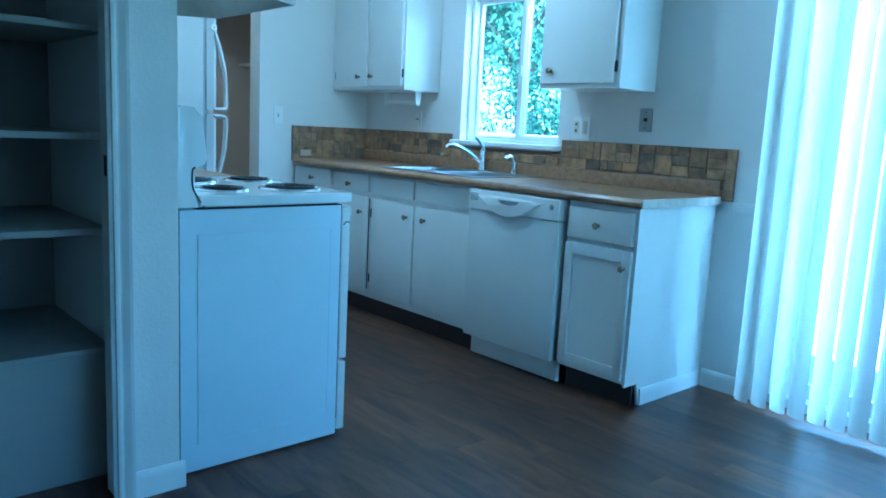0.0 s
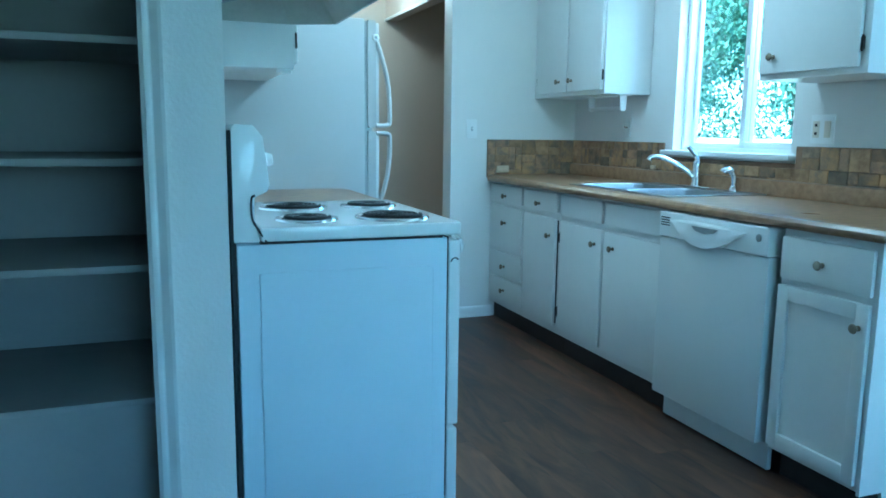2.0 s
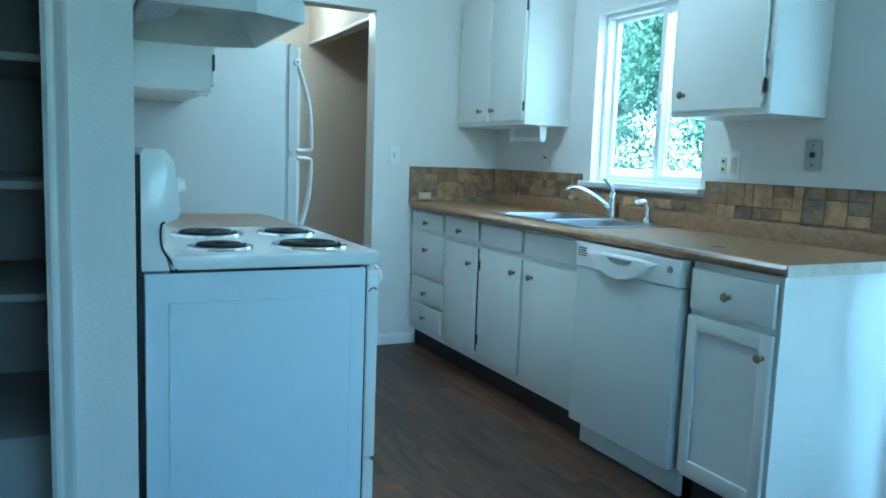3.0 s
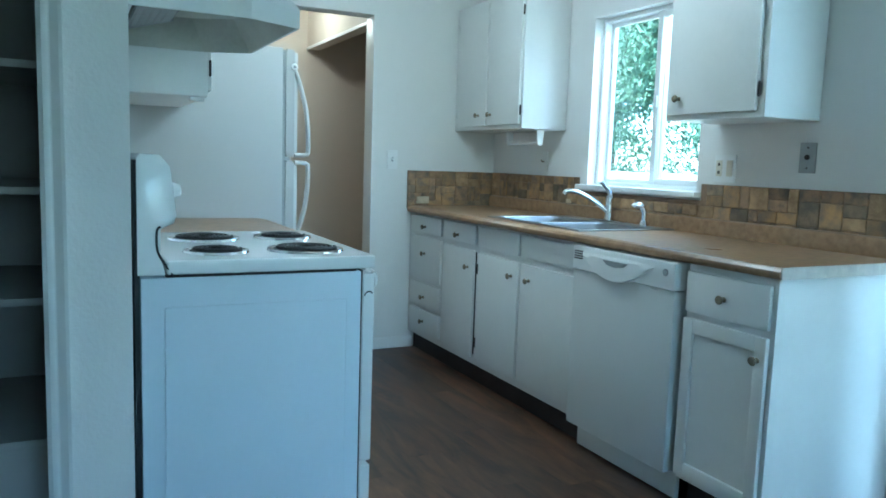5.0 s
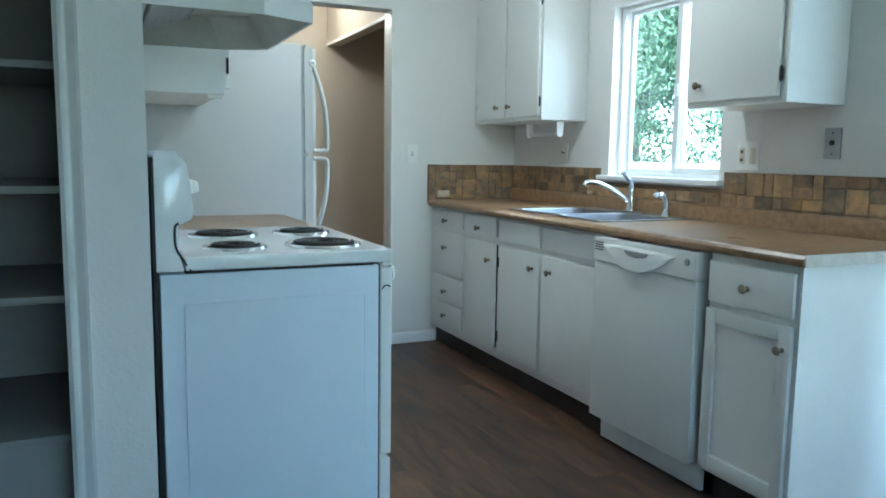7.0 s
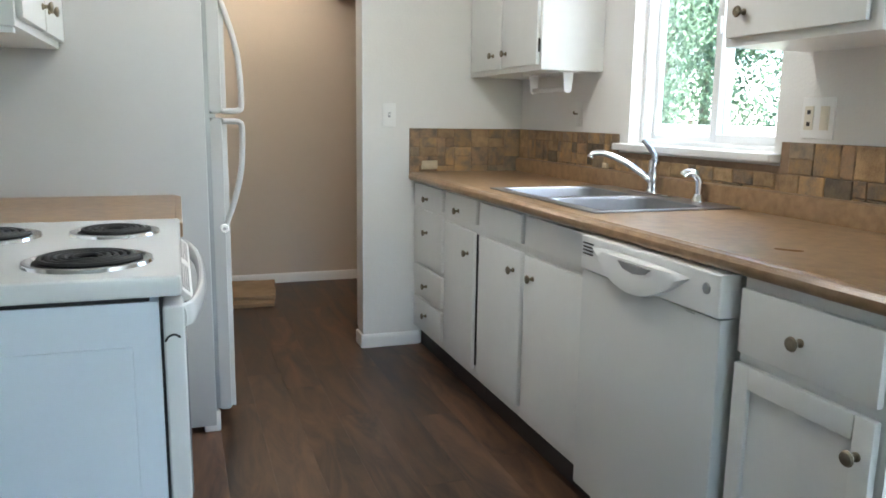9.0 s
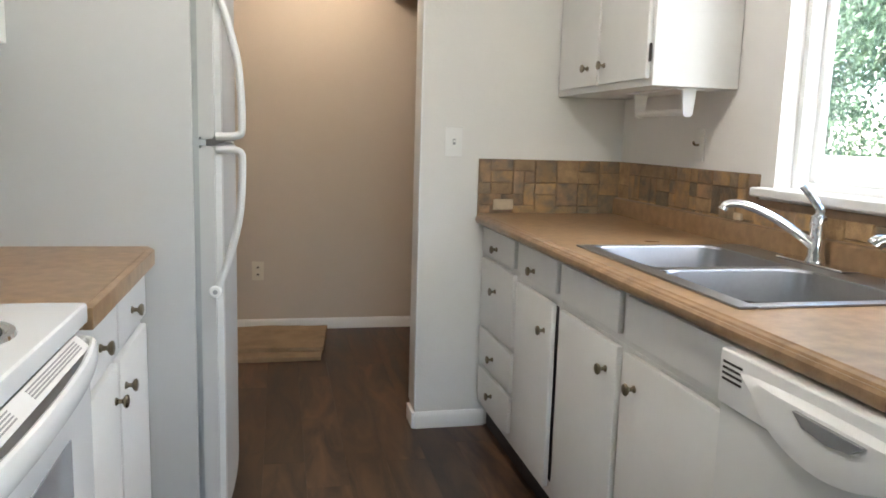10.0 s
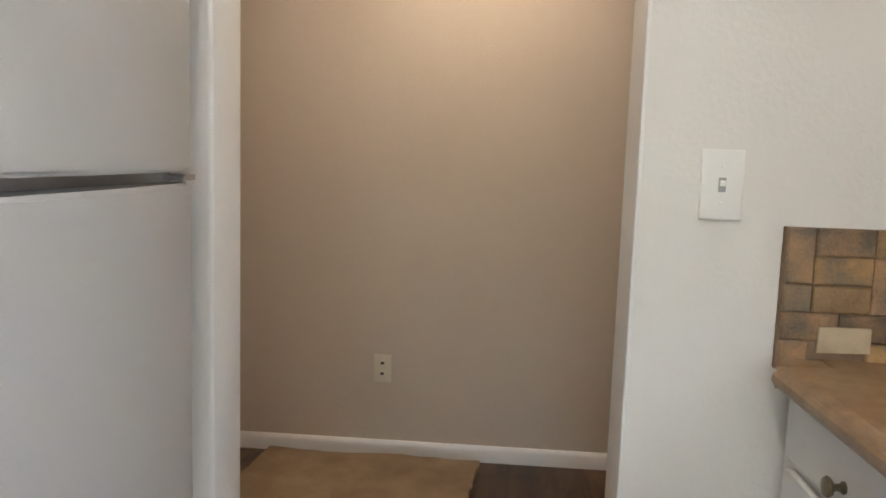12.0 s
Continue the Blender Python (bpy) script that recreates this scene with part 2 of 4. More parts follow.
def lathe(profile, centre, axis=(0, 0, 1), n=20):
    """Turns a profile of (radius, height) round an axis."""
    b = bmesh.new()
    rings = []
    for r, h in profile:
        rings.append([b.verts.new((r * math.cos(2 * math.pi * i / n), r * math.sin(2 * math.pi * i / n), h)) for i in range(n)])
    for p, q in zip(rings, rings[1:]):
        for i in range(n):
            b.faces.new((p[i], p[(i + 1) % n], q[(i + 1) % n], q[i]))
    b.faces.new(rings[0][::-1])
    b.faces.new(rings[-1])
    bmesh.ops.remove_doubles(b, verts=b.verts, dist=1e-6)
    turn = Vector((0, 0, 1)).rotation_difference(Vector(axis)).to_matrix().to_4x4()
    bmesh.ops.transform(b, matrix=Matrix.Translation(centre) @ turn, verts=b.verts)
    bmesh.ops.recalc_face_normals(b, faces=b.faces)
    return b


def tube(points, ra, rb=None, n=10, up=(0, 1, 0)):
    """A tube along points; ra across, rb along 'up'. ra may be a function of 0..1."""
    b = bmesh.new()
    pts = [Vector(p) for p in points]
    rings = []
    for i, p in enumerate(pts):
        d = (pts[min(i + 1, len(pts) - 1)] - pts[max(i - 1, 0)]).normalized()
        u = Vector(up)
        u = (u - d * u.dot(d)).normalized()
        w = d.cross(u)
        f = i / (len(pts) - 1)
        a = ra(f) if callable(ra) else ra
        c = rb if rb else a
        rings.append([b.verts.new(p + w * a * math.cos(2 * math.pi * k / n) + u * c * math.sin(2 * math.pi * k / n)) for k in range(n)])
    for p, q in zip(rings, rings[1:]):
        for k in range(n):
            b.faces.new((p[k], p[(k + 1) % n], q[(k + 1) % n], q[k]))
    b.faces.new(rings[0][::-1])
    b.faces.new(rings[-1])
    bmesh.ops.recalc_face_normals(b, faces=b.faces)
    return b


def spline(ctrl, n=8):
    """Catmull-Rom through control points."""
    c = [Vector(p) for p in ctrl]
    c = [c[0] * 2 - c[1]] + c + [c[-1] * 2 - c[-2]]
    out = []
    for i in range(1, len(c) - 2):
        for k in range(n):
            t = k / n
            out.append(0.5 * ((2 * c[i]) + (c[i + 1] - c[i - 1]) * t + (2 * c[i - 1] - 5 * c[i] + 4 * c[i + 1] - c[i + 2]) * t * t + (3 * c[i] - c[i - 1] - 3 * c[i + 1] + c[i + 2]) * t ** 3))
    out.append(c[-2])
    return out

# ---- large structure ----
WX, LX, EY, FY, CZ = 4.60, 2.19, 5.90, 7.595, 2.44     # window wall, stove wall, end wall, hall wall, ceiling
S = "structure"


def wall(name, pieces, material, label):
    b = bmesh.new()
    for p in pieces:
        box(*p, bm=b)
    return solid(name, b, material, label, "wall", S, smooth=False)


# window wall: kitchen window y 4.06-4.87, z 1.10-1.99; glass door y 0.95-2.78, z 0-2.05
wall("wall_east", [(WX, WX + 0.15, -2.6, 0.95, 0, CZ), (WX, WX + 0.15, 0.95, 2.78, 2.05, CZ), (WX, WX + 0.15, 2.78, 4.06, 0, CZ),
                   (WX, WX + 0.15, 4.06, 4.87, 0, 1.10), (WX, WX + 0.15, 4.06, 4.87, 1.99, CZ), (WX, WX + 0.15, 4.87, 6.02, 0, CZ)],
     M_WALL, "off-white painted wall with window and glass door")
wall("wall_kitchen_end", [(LX, 2.995, EY, 6.015, 0, CZ), (2.995, 3.73, EY, 6.015, 2.07, CZ), (3.73, WX, EY, 6.015, 0, CZ)], M_WALL,
     "off-white painted wall with an open doorway")
wall("wall_stove", [(2.06, LX, 3.49, 6.015, 0, CZ), (2.02, 2.06, 3.49, 3.60, 0, 2.05)], M_WALL, "off-white textured wall behind the stove")
wall("wall_pantry_front", [(-1.6, 1.05, 3.49, 3.60, 0, CZ), (1.05, 2.06, 3.49, 3.60, 2.05, CZ)], M_WALL, "off-white textured wall round the pantry opening")
wall("wall_pantry_inside", [(0.6, 2.06, 4.35, 4.45, 0, CZ), (0.5, 0.6, 3.60, 4.45, 0, CZ)], M_PANTRY_SHADED, "painted pantry wall, its shade put into a grey colour")
wall("wall_west", [(-1.75, -1.6, -2.6, 3.60, 0, CZ)], M_WALL, "off-white painted wall")
# the opening in this unseen wall is added for the fill lamp
wall("wall_south", [(-1.6, 2.3, -2.75, -2.6, 0, CZ), (2.3, 4.3, -2.75, -2.6, 0, 0.75), (2.3, 4.3, -2.75, -2.6, 2.1, CZ), (4.3, WX, -2.75, -2.6, 0, CZ)], M_WALL, "off-white painted wall")
wall("wall_hall_far", [(1.6, 4.75, FY, FY + 0.12, 0, CZ)], M_BEIGE, "beige painted hall wall")
wall("wall_hall_side", [(1.6, 1.72, 6.015, FY, 0, CZ), (4.65, 4.75, 6.02, FY, 0, CZ)], M_BEIGE, "beige painted hall wall")
wall("wall_hall_header", [(3.80, 3.90, 6.015, FY, 2.07, CZ)], M_BEIGE, "beige painted header over a hall opening")
wall("wall_hall_near", [(1.72, LX, 6.015, 6.03, 0, CZ), (2.19, 2.995, 6.017, 6.03, 0, CZ), (3.73, 4.65, 6.017, 6.03, 0, CZ), (2.995, 3.73, 6.017, 6.03, 2.07, CZ)], M_BEIGE,
     "beige painted back of the kitchen wall")
tagged(solid("header_trim", box(3.792, 3.80, 6.03, FY, 2.062, 2.085, 0.002), M_TRIM, "thin white trim under the hall header", "trim", S))
solid("ceiling", box(-1.75, 4.75, -2.75, FY + 0.12, CZ, CZ + 0.12), M_CEIL, "white textured ceiling", "ceiling", S)
# roof out of view, added to block the sun
solid("roof", prism([(-4.0, 2.57), (5.35, 2.57), (1.0, 4.3)], "y", -3.4, 8.2), M_ROOF, "unseen shingled roof that keeps the sun out of the rooms", "roof", S, smooth=False)
solid("subfloor", box(-1.75, 4.75, -2.75, FY + 0.12, -0.2, -0.012), M_KICK, "dark subfloor under the planks", "floor", S)

# baseboards and casings
def board_profile(h, t):
    return [(0, 0), (t, 0), (t, h * 0.72), (t * 0.75, h * 0.9), (t * 0.35, h), (0, h)]


def baseboard(axis, at, sign, a0, a1, h=0.085, t=0.014):
    prof = [(at + sign * u, v) for u, v in board_profile(h, t)]
    b = prism(prof, "y", a0, a1) if axis == "x" else prism([(p[0], p[1]) for p in prof], "x", a0, a1)
    return solid("baseboard", b, M_TRIM, "white painted baseboard", "baseboard", S)


baseboard("y", FY, -1, 1.72, 4.65, 0.068)
baseboard("y", EY, -1, 3.73, 4.03, 0.07)
baseboard("x", WX, -1, 2.86, 3.05)
baseboard("y", 3.49, -1, 2.048, 2.205)
baseboard("y", 3.49, -1, -1.6, 0.97)
solid("baseboard", box(3.716, 3.73, EY - 0.012, 6.02, 0, 0.07, 0.004), M_TRIM, "white painted baseboard on the doorway end", "baseboard", S)


def casing(x0, x1, y0, y1, z0, z1, label="white painted door casing"):
    return solid("trim", box(x0, x1, y0, y1, z0, z1, 0.005), M_TRIM, label, "trim", S)


solid("trim", prism([(1.994, 3.515), (1.994, 3.506), (2.040, 3.479), (2.0485, 3.476), (2.0485, 3.4895), (2.0195, 3.4895), (2.0195, 3.515)], "z", 0, 2.11), M_TRIM, "white painted door casing with a sloping face", "trim", S, smooth=False)
casing(1.01, 1.07, 3.474, 3.49, 0, 2.11)
casing(1.07, 1.994, 3.474, 3.49, 2.05, 2.11)
_jamb = casing(2.003, 2.02, 3.49, 3.60, 0, 2.05, "white painted pantry door jamb")
part("strike_plate", box(1.9995, 2.003, 3.52, 3.56, 0.985, 1.045, 0.001), M_HINGE, _jamb, "dark metal strike plate")
casing(1.05, 1.07, 3.49, 3.60, 0, 2.05, "white painted pantry door jamb")
casing(4.586, WX, 2.862, 2.978, 0.855, 0.90, "short white rail on the wall")
casing(2.985, 2.999, EY - 0.004, 6.034, 0, 2.07, "white painted doorway edge")
casing(3.726, 3.734, EY - 0.004, 6.034, 0.085, 2.07, "white painted doorway edge")

# kitchen window
win = thing("window_1", (WX, 4.465, 1.10), "white vinyl sliding window over the sink, closed", "window", kind=S)


def framed(name, parent, x0, x1, y0, y1, z0, z1, w):
    """A rectangular frame: one stile that carries the other stile and the rails."""
    f = part(name, box(x0, x1, y0, y0 + w, z0, z1, 0.003), M_VINYL, parent)
    part("stile", box(x0, x1, y1 - w, y1, z0, z1, 0.003), M_VINYL, f)
    part("rail", box(x0, x1, y0 + w, y1 - w, z0, z0 + w, 0.003), M_VINYL, f)
    part("rail", box(x0, x1, y0 + w, y1 - w, z1 - w, z1, 0.003), M_VINYL, f)
    return f


framed("window_frame", win, 4.655, 4.74, 4.06, 4.87, 1.10, 1.99, 0.022)
sash = framed("sash", win, 4.667, 4.695, 4.078, 4.455, 1.118, 1.972, 0.034)
sash2 = framed("sash", win, 4.70, 4.726, 4.42, 4.852, 1.118, 1.972, 0.024)
for sa, a, c, gx in ((sash, 4.112, 4.421, 4.681), (sash2, 4.444, 4.828, 4.713)):
    p = part("pane", box(gx, gx + 0.004, a, c, 1.142, 1.948), M_GLASS, sa, "clear glass pane", smooth=False)
    p.visible_shadow = False
part("latch", box(4.655, 4.668, 4.425, 4.445, 1.50, 1.56, 0.004), M_VINYL, win)
part("window_sill", box(4.555, 4.66, 4.03, 4.925, 1.076, 1.104, 0.008, 3), M_TRIM, win, "white painted sill board")

# sliding glass door behind the blinds
gd = thing("door_1", (WX, 1.865, 0), "white framed sliding glass door, closed", "door", kind=S)
framed("door_frame", gd, 4.64, 4.74, 0.95, 2.78, 0.0, 2.05, 0.045)
for a, c, gx in ((0.995, 1.90, 4.655), (1.84, 2.735, 4.70)):
    sa = framed("sash", gd, gx, gx + 0.03, a, c, 0.045, 2.005, 0.07)
    p = part("pane", box(gx + 0.012, gx + 0.017, a + 0.07, c - 0.07, 0.115, 1.935), M_GLASS, sa, "clear glass pane", smooth=False)
    p.visible_shadow = False


def slat_mesh(w=0.089, h=2.0, sag=0.019, n=8):
    b = bmesh.new()
    lo, hi = [], []
    for i in range(n + 1):
        u = i / n * 2 - 1
        p = (u * w / 2, sag * (1 - u * u))
        lo.append(b.verts.new((p[0], p[1], 0.0)))
        hi.append(b.verts.new((p[0], p[1], h)))
    for i in range(n):
        b.faces.new((lo[i], lo[i + 1], hi[i + 1], hi[i]))
    bmesh.ops.solidify(b, geom=b.faces[:], thickness=0.0012)
    return b


blinds = thing("vertical_blinds", (4.50, 1.85, 0), "white vinyl vertical blinds hanging half open before the glass door", "blinds")
part("headrail", box(4.465, 4.535, 0.86, 2.87, 2.075, 2.12, 0.006), M_VINYL, blinds)
part("headrail_bracket", box(4.535, 4.60, 1.80, 1.84, 2.08, 2.11, 0.003), M_VINYL, blinds)
_slat = mesh_of("slat", slat_mesh(), M_BLIND)
rng = random.Random(4)
for i in range(24):
    s = new("slat", _slat)
    s.parent = blinds
    y = 2.795 - 0.082 * i
    s.matrix_basis = pose(rng.uniform(-0.003, 0.003), y - 1.85, 0.022, rng.uniform(-0.3, 0.3), rng.uniform(-0.3, 0.3), 90 + SLAT_TURN + rng.uniform(-2.5, 2.5))

# ---- kitchen: window side ----
def knob(parent, x, y, z, sign=-1):
    k = lathe([(0.009, 0), (0.009, 0.003), (0.0055, 0.006), (0.005, 0.014), (0.013, 0.019), (0.0155, 0.023), (0.013, 0.027), (0.004, 0.029)], (x, y, z), (sign, 0, 0), 14)
    return part("knob", k, M_BRASS, parent, "antique brass knob")


def slab(x0, x1, y0, y1, z0, z1):
    """A slab door or drawer front with an eased edge."""
    return box(x0, x1, y0, y1, z0, z1, 0.006, 2)


def hinge(parent, x, y, z):
    h = lathe([(0.004, -0.028), (0.0045, -0.024), (0.0045, 0.024), (0.004, 0.028)], (x, y, z), (0, 0, 1), 8)
    return part("hinge", box(x - 0.002, x + 0.002, y - 0.009, y + 0.009, z - 0.022, z + 0.022, 0.001, bm=h), M_HINGE, parent, "dark metal hinge")


FX, DX = 4.004, 3.986     # face frame and door fronts


def base_cabinet(y0, y1, label, top=0.879):
    c = thing("base_cabinet", (4.28, (y0 + y1) / 2, 0), label, "cabinet", "window side base cabinets")
    part("body", box(FX, 4.597, y0, y1, 0.11, top, 0.002), M_CAB, c)
    if top < 0.87:     # open above, for the sink bowls
        part("face_rail", box(FX, FX + 0.019, y0, y1, top, 0.879, 0.001), M_CAB, c)
        for y in (y0, y1 - 0.016):
            part("side_panel", box(FX + 0.019, 4.597, y, y + 0.016, top, 0.879), M_CAB, c)
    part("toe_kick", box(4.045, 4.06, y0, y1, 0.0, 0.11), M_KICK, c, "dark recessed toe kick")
    return c


cab = base_cabinet(5.40, 5.897, "white painted base cabinet with a stack of four drawers")
for z0, z1, kz in ((0.765, 0.868, 0.804), (0.478, 0.745, 0.640), (0.308, 0.455, 0.370), (0.152, 0.288, 0.220)):
    d = part("drawer", slab(DX, FX, 5.422, 5.848, z0, z1), M_CAB, cab)
    knob(d, DX, 5.635, kz)
cab = base_cabinet(4.982, 5.398, "white painted base cabinet with one drawer above a door")
d = part("drawer", slab(DX, FX, 5.004, 5.378, 0.765, 0.868), M_CAB, cab)
knob(d, DX, 5.20, 0.80)
def ajar(bm, degrees, hinge_at):
    bmesh.ops.rotate(bm, verts=bm.verts, cent=hinge_at, matrix=Matrix.Rotation(radians(degrees), 3, "Z"))
    return bm


d = part("door", ajar(slab(DX - 0.001, FX - 0.001, 4.998, 5.378, 0.152, 0.735), -1.4, (FX - 0.001, 5.378, 0)), M_CAB, cab, "cabinet door standing slightly ajar")
knob(d, DX - 0.007, 5.058, 0.64)
# black sheet on the face frame paints the shade behind the door
part("opening_shade", box(FX - 0.0015, FX + 0.001, 5.005, 5.36, 0.165, 0.725), M_BLACK, cab, "black sheet standing in for shade behind the ajar door")
cab = base_cabinet(4.062, 4.980, "white painted sink base cabinet with two doors and false drawer fronts", 0.735)
for a, c in ((4.570, 4.962), (4.085, 4.530)):
    part("false_drawer_front", slab(DX, FX, a, c, 0.758, 0.866), M_CAB, cab)
d = part("door", slab(DX, FX, 4.566, 4.962, 0.152, 0.728), M_CAB, cab)
knob(d, DX, 4.622, 0.655)
for hz in (0.24, 0.64):
    hinge(d, DX + 0.004, 4.968, hz)
d = part("door", slab(DX, FX, 4.085, 4.536, 0.152, 0.728), M_CAB, cab)
knob(d, DX, 4.462, 0.655)
# end cabinet with a framed door, set a little forward
EX, EDX = 3.980, 3.963
cab = thing("base_cabinet", (4.28, 3.255, 0), "white painted end base cabinet with a drawer and a framed door", "cabinet", "window side base cabinets")
part("body", box(EX, 4.597, 3.078, 3.438, 0.11, 0.879, 0.002), M_CAB, cab)
part("end_panel", prism([(EX - 0.002, 0.10), (4.07, 0.10), (4.09, 0.0), (4.597, 0.0), (4.597, 0.879), (EX - 0.002, 0.879)], "y", 3.066, 3.078), M_CAB, cab, smooth=False)
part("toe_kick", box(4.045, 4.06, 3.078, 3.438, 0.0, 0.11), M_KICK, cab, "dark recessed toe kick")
d = part("drawer", slab(EDX, EX, 3.084, 3.432, 0.715, 0.856), M_CAB, cab)
knob(d, EDX, 3.262, 0.783)
d = part("door", box(EDX + 0.011, EX, 3.128, 3.392, 0.178, 0.642), M_CAB, cab, "framed door with a recessed panel")
for nm, a, c, z0, z1 in (("stile", 3.084, 3.128, 0.128, 0.692), ("stile", 3.392, 3.436, 0.128, 0.692), ("rail", 3.128, 3.392, 0.128, 0.178), ("rail", 3.128, 3.392, 0.642, 0.692)):
    part(nm, box(EDX, EX, a, c, z0, z1, 0.004), M_CAB, d)
knob(d, EDX, 3.113, 0.618)
part("base_trim", prism([(3.066 - u, v) for u, v in board_profile(0.075, 0.011)], "x", 4.092, 4.586), M_TRIM, cab)

# worktop with moulded front edge and a low rear lip
def counter_outline(xf, xb, s=1):
    """Cross-section of the worktop: rounded front edge with two shallow grooves."""
    pts = [(xb, 0.881), (xf + 0.03 * s, 0.881), (xf + 0.012 * s, 0.882), (xf + 0.004 * s, 0.888), (xf, 0.897), (xf + 0.001 * s, 0.906), (xf + 0.006 * s, 0.912),
           (xf + 0.0085 * s, 0.9115), (xf + 0.012 * s, 0.916), (xf + 0.02 * s, 0.9185), (xf + 0.0225 * s, 0.9165), (xf + 0.027 * s, 0.9195), (xf + 0.06 * s, 0.92), (xb, 0.92)]
    return pts


SX0, SX1, SY0, SY1 = 4.045, 4.545, 4.165, 4.925   # sink cut-out
wt = solid("worktop", prism(counter_outline(3.948, SX0), "y", 3.045, 5.83), M_COUNTER, "brown speckled laminate worktop with moulded edge", "worktop")
part("worktop_rear", box(SX0, 4.597, 3.045, SY0, 0.881, 0.92), M_COUNTER, wt, smooth=False)
part("worktop_rear", box(SX0, 4.597, SY1, 5.888, 0.881, 0.92), M_COUNTER, wt, smooth=False)
part("worktop_rear", box(SX1, 4.597, SY0, SY1, 0.881, 0.92), M_COUNTER, wt, smooth=False)
part("worktop_end", prism([(3.953, 5.83), (3.985, 5.888), (SX0, 5.888), (SX0, 5.83)], "z", 0.882, 0.9195, 0.003), M_COUNTER, wt)
part("rear_lip", prism([(4.588, 0.92), (4.562, 0.92), (4.562, 0.978), (4.565, 0.986), (4.571, 0.990), (4.588, 0.991)], "y", 3.05, 5.876), M_COUNTER, wt)
part("end_cap", box(3.953, 4.597, 3.0395, 3.045, 0.882, 0.9195, 0.001), mat("pale_laminate_edge", (0.64, 0.58, 0.51), 0.3, var=0.15, vscale=25), wt, "worn pale end strip")

# sink
sink = thing("sink", (4.295, 4.545, 0.92), "stainless steel double bowl drop-in sink", "sink")
def bowl(x0, x1, y0, y1, ztop, depth):
    b = bmesh.new()
    def loop(ins, z, r):
        vs = []
        for cx, cy, a0 in ((x1 - ins - r, y1 - ins - r, 0), (x0 + ins + r, y1 - ins - r, 90), (x0 + ins + r, y0 + ins + r, 180), (x1 - ins - r, y0 + ins + r, 270)):
            for k in range(6):
                a = radians(a0 + 18 * k)
                vs.append(b.verts.new((cx + r * math.cos(a), cy + r * math.sin(a), z)))
        return vs
    loops = [loop(0, ztop, 0.05), loop(0.004, ztop - 0.006, 0.05), loop(0.012, ztop - depth + 0.05, 0.055), loop(0.022, ztop - depth + 0.018, 0.06), loop(0.05, ztop - depth, 0.05)]
    for p, q in zip(loops, loops[1:]):
        for i in range(24):
            b.faces.new((p[i], p[(i + 1) % 24], q[(i + 1) % 24], q[i]))
    b.faces.new(loops[-1])
    bmesh.ops.recalc_face_normals(b, faces=b.faces)
    for f in b.faces:
        f.normal_flip()
    return b
rim = part("rim", box(4.022, 4.062, 4.142, 4.948, 0.9205, 0.9262, 0.0025), M_STEEL, sink)
for p in ((4.448, 4.568, 4.142, 4.948), (4.062, 4.448, 4.142, 4.172), (4.062, 4.448, 4.918, 4.948), (4.062, 4.448, 4.528, 4.562)):
    part("rim_ledge", box(p[0], p[1], p[2], p[3], 0.9205, 0.9262, 0.0025), M_STEEL, rim)
for a, c in ((4.562, 4.918), (4.172, 4.528)):
    bw = part("bowl", bowl(4.06, 4.45, a, c, 0.9255, 0.17), M_BOWL, sink)
    part("drain", lathe([(0.004, -0.002), (0.03, -0.003), (0.042, 0.002), (0.044, 0.0)], (4.26, (a + c) / 2, 0.757), n=18), M_CHROME, bw, "chrome drain")

faucet = thing("faucet", (4.525, 4.575, 0.926), "chrome single-lever kitchen faucet on the sink rim", "faucet")
part("base_plate", box(4.50, 4.55, 4.45, 4.70, 0.9262, 0.934, 0.004, 3), M_CHROME, faucet)
part("body", lathe([(0.026, 0), (0.026, 0.006), (0.021, 0.016), (0.020, 0.085), (0.022, 0.10), (0.019, 0.117), (0.008, 0.124)], (4.525, 4.575, 0.934)), M_CHROME, faucet)
part("spout", tube(spline([(4.518, 4.577, 0.975), (4.485, 4.59, 1.002), (4.42, 4.617, 1.046), (4.355, 4.643, 1.074), (4.315, 4.658, 1.074), (4.303, 4.662, 1.058)]), lambda f: 0.0135 - 0.0035 * f + (0.003 if f > 0.93 else 0), n=12), M_CHROME, faucet)
part("lever", tube(spline([(4.525, 4.575, 1.045), (4.528, 4.58, 1.07), (4.512, 4.60, 1.105), (4.50, 4.617, 1.125)]), lambda f: 0.0135 - 0.005 * f, n=10), M_CHROME, faucet)
sprayer = thing("side_sprayer", (4.53, 4.315, 0.926), "chrome side sprayer on the sink rim", "sprayer")
part("holder", lathe([(0.024, 0), (0.024, 0.005), (0.018, 0.015), (0.015, 0.026)], (4.53, 4.315, 0.9262)), M_CHROME, sprayer)
part("spray_head", tube(spline([(4.53, 4.315, 0.945), (4.53, 4.315, 0.98), (4.527, 4.317, 1.004), (4.512, 4.324, 1.022), (4.488, 4.334, 1.02), (4.482, 4.337, 1.012)]), lambda f: 0.0115 + 0.0065 * f, n=12), M_CHROME, sprayer)

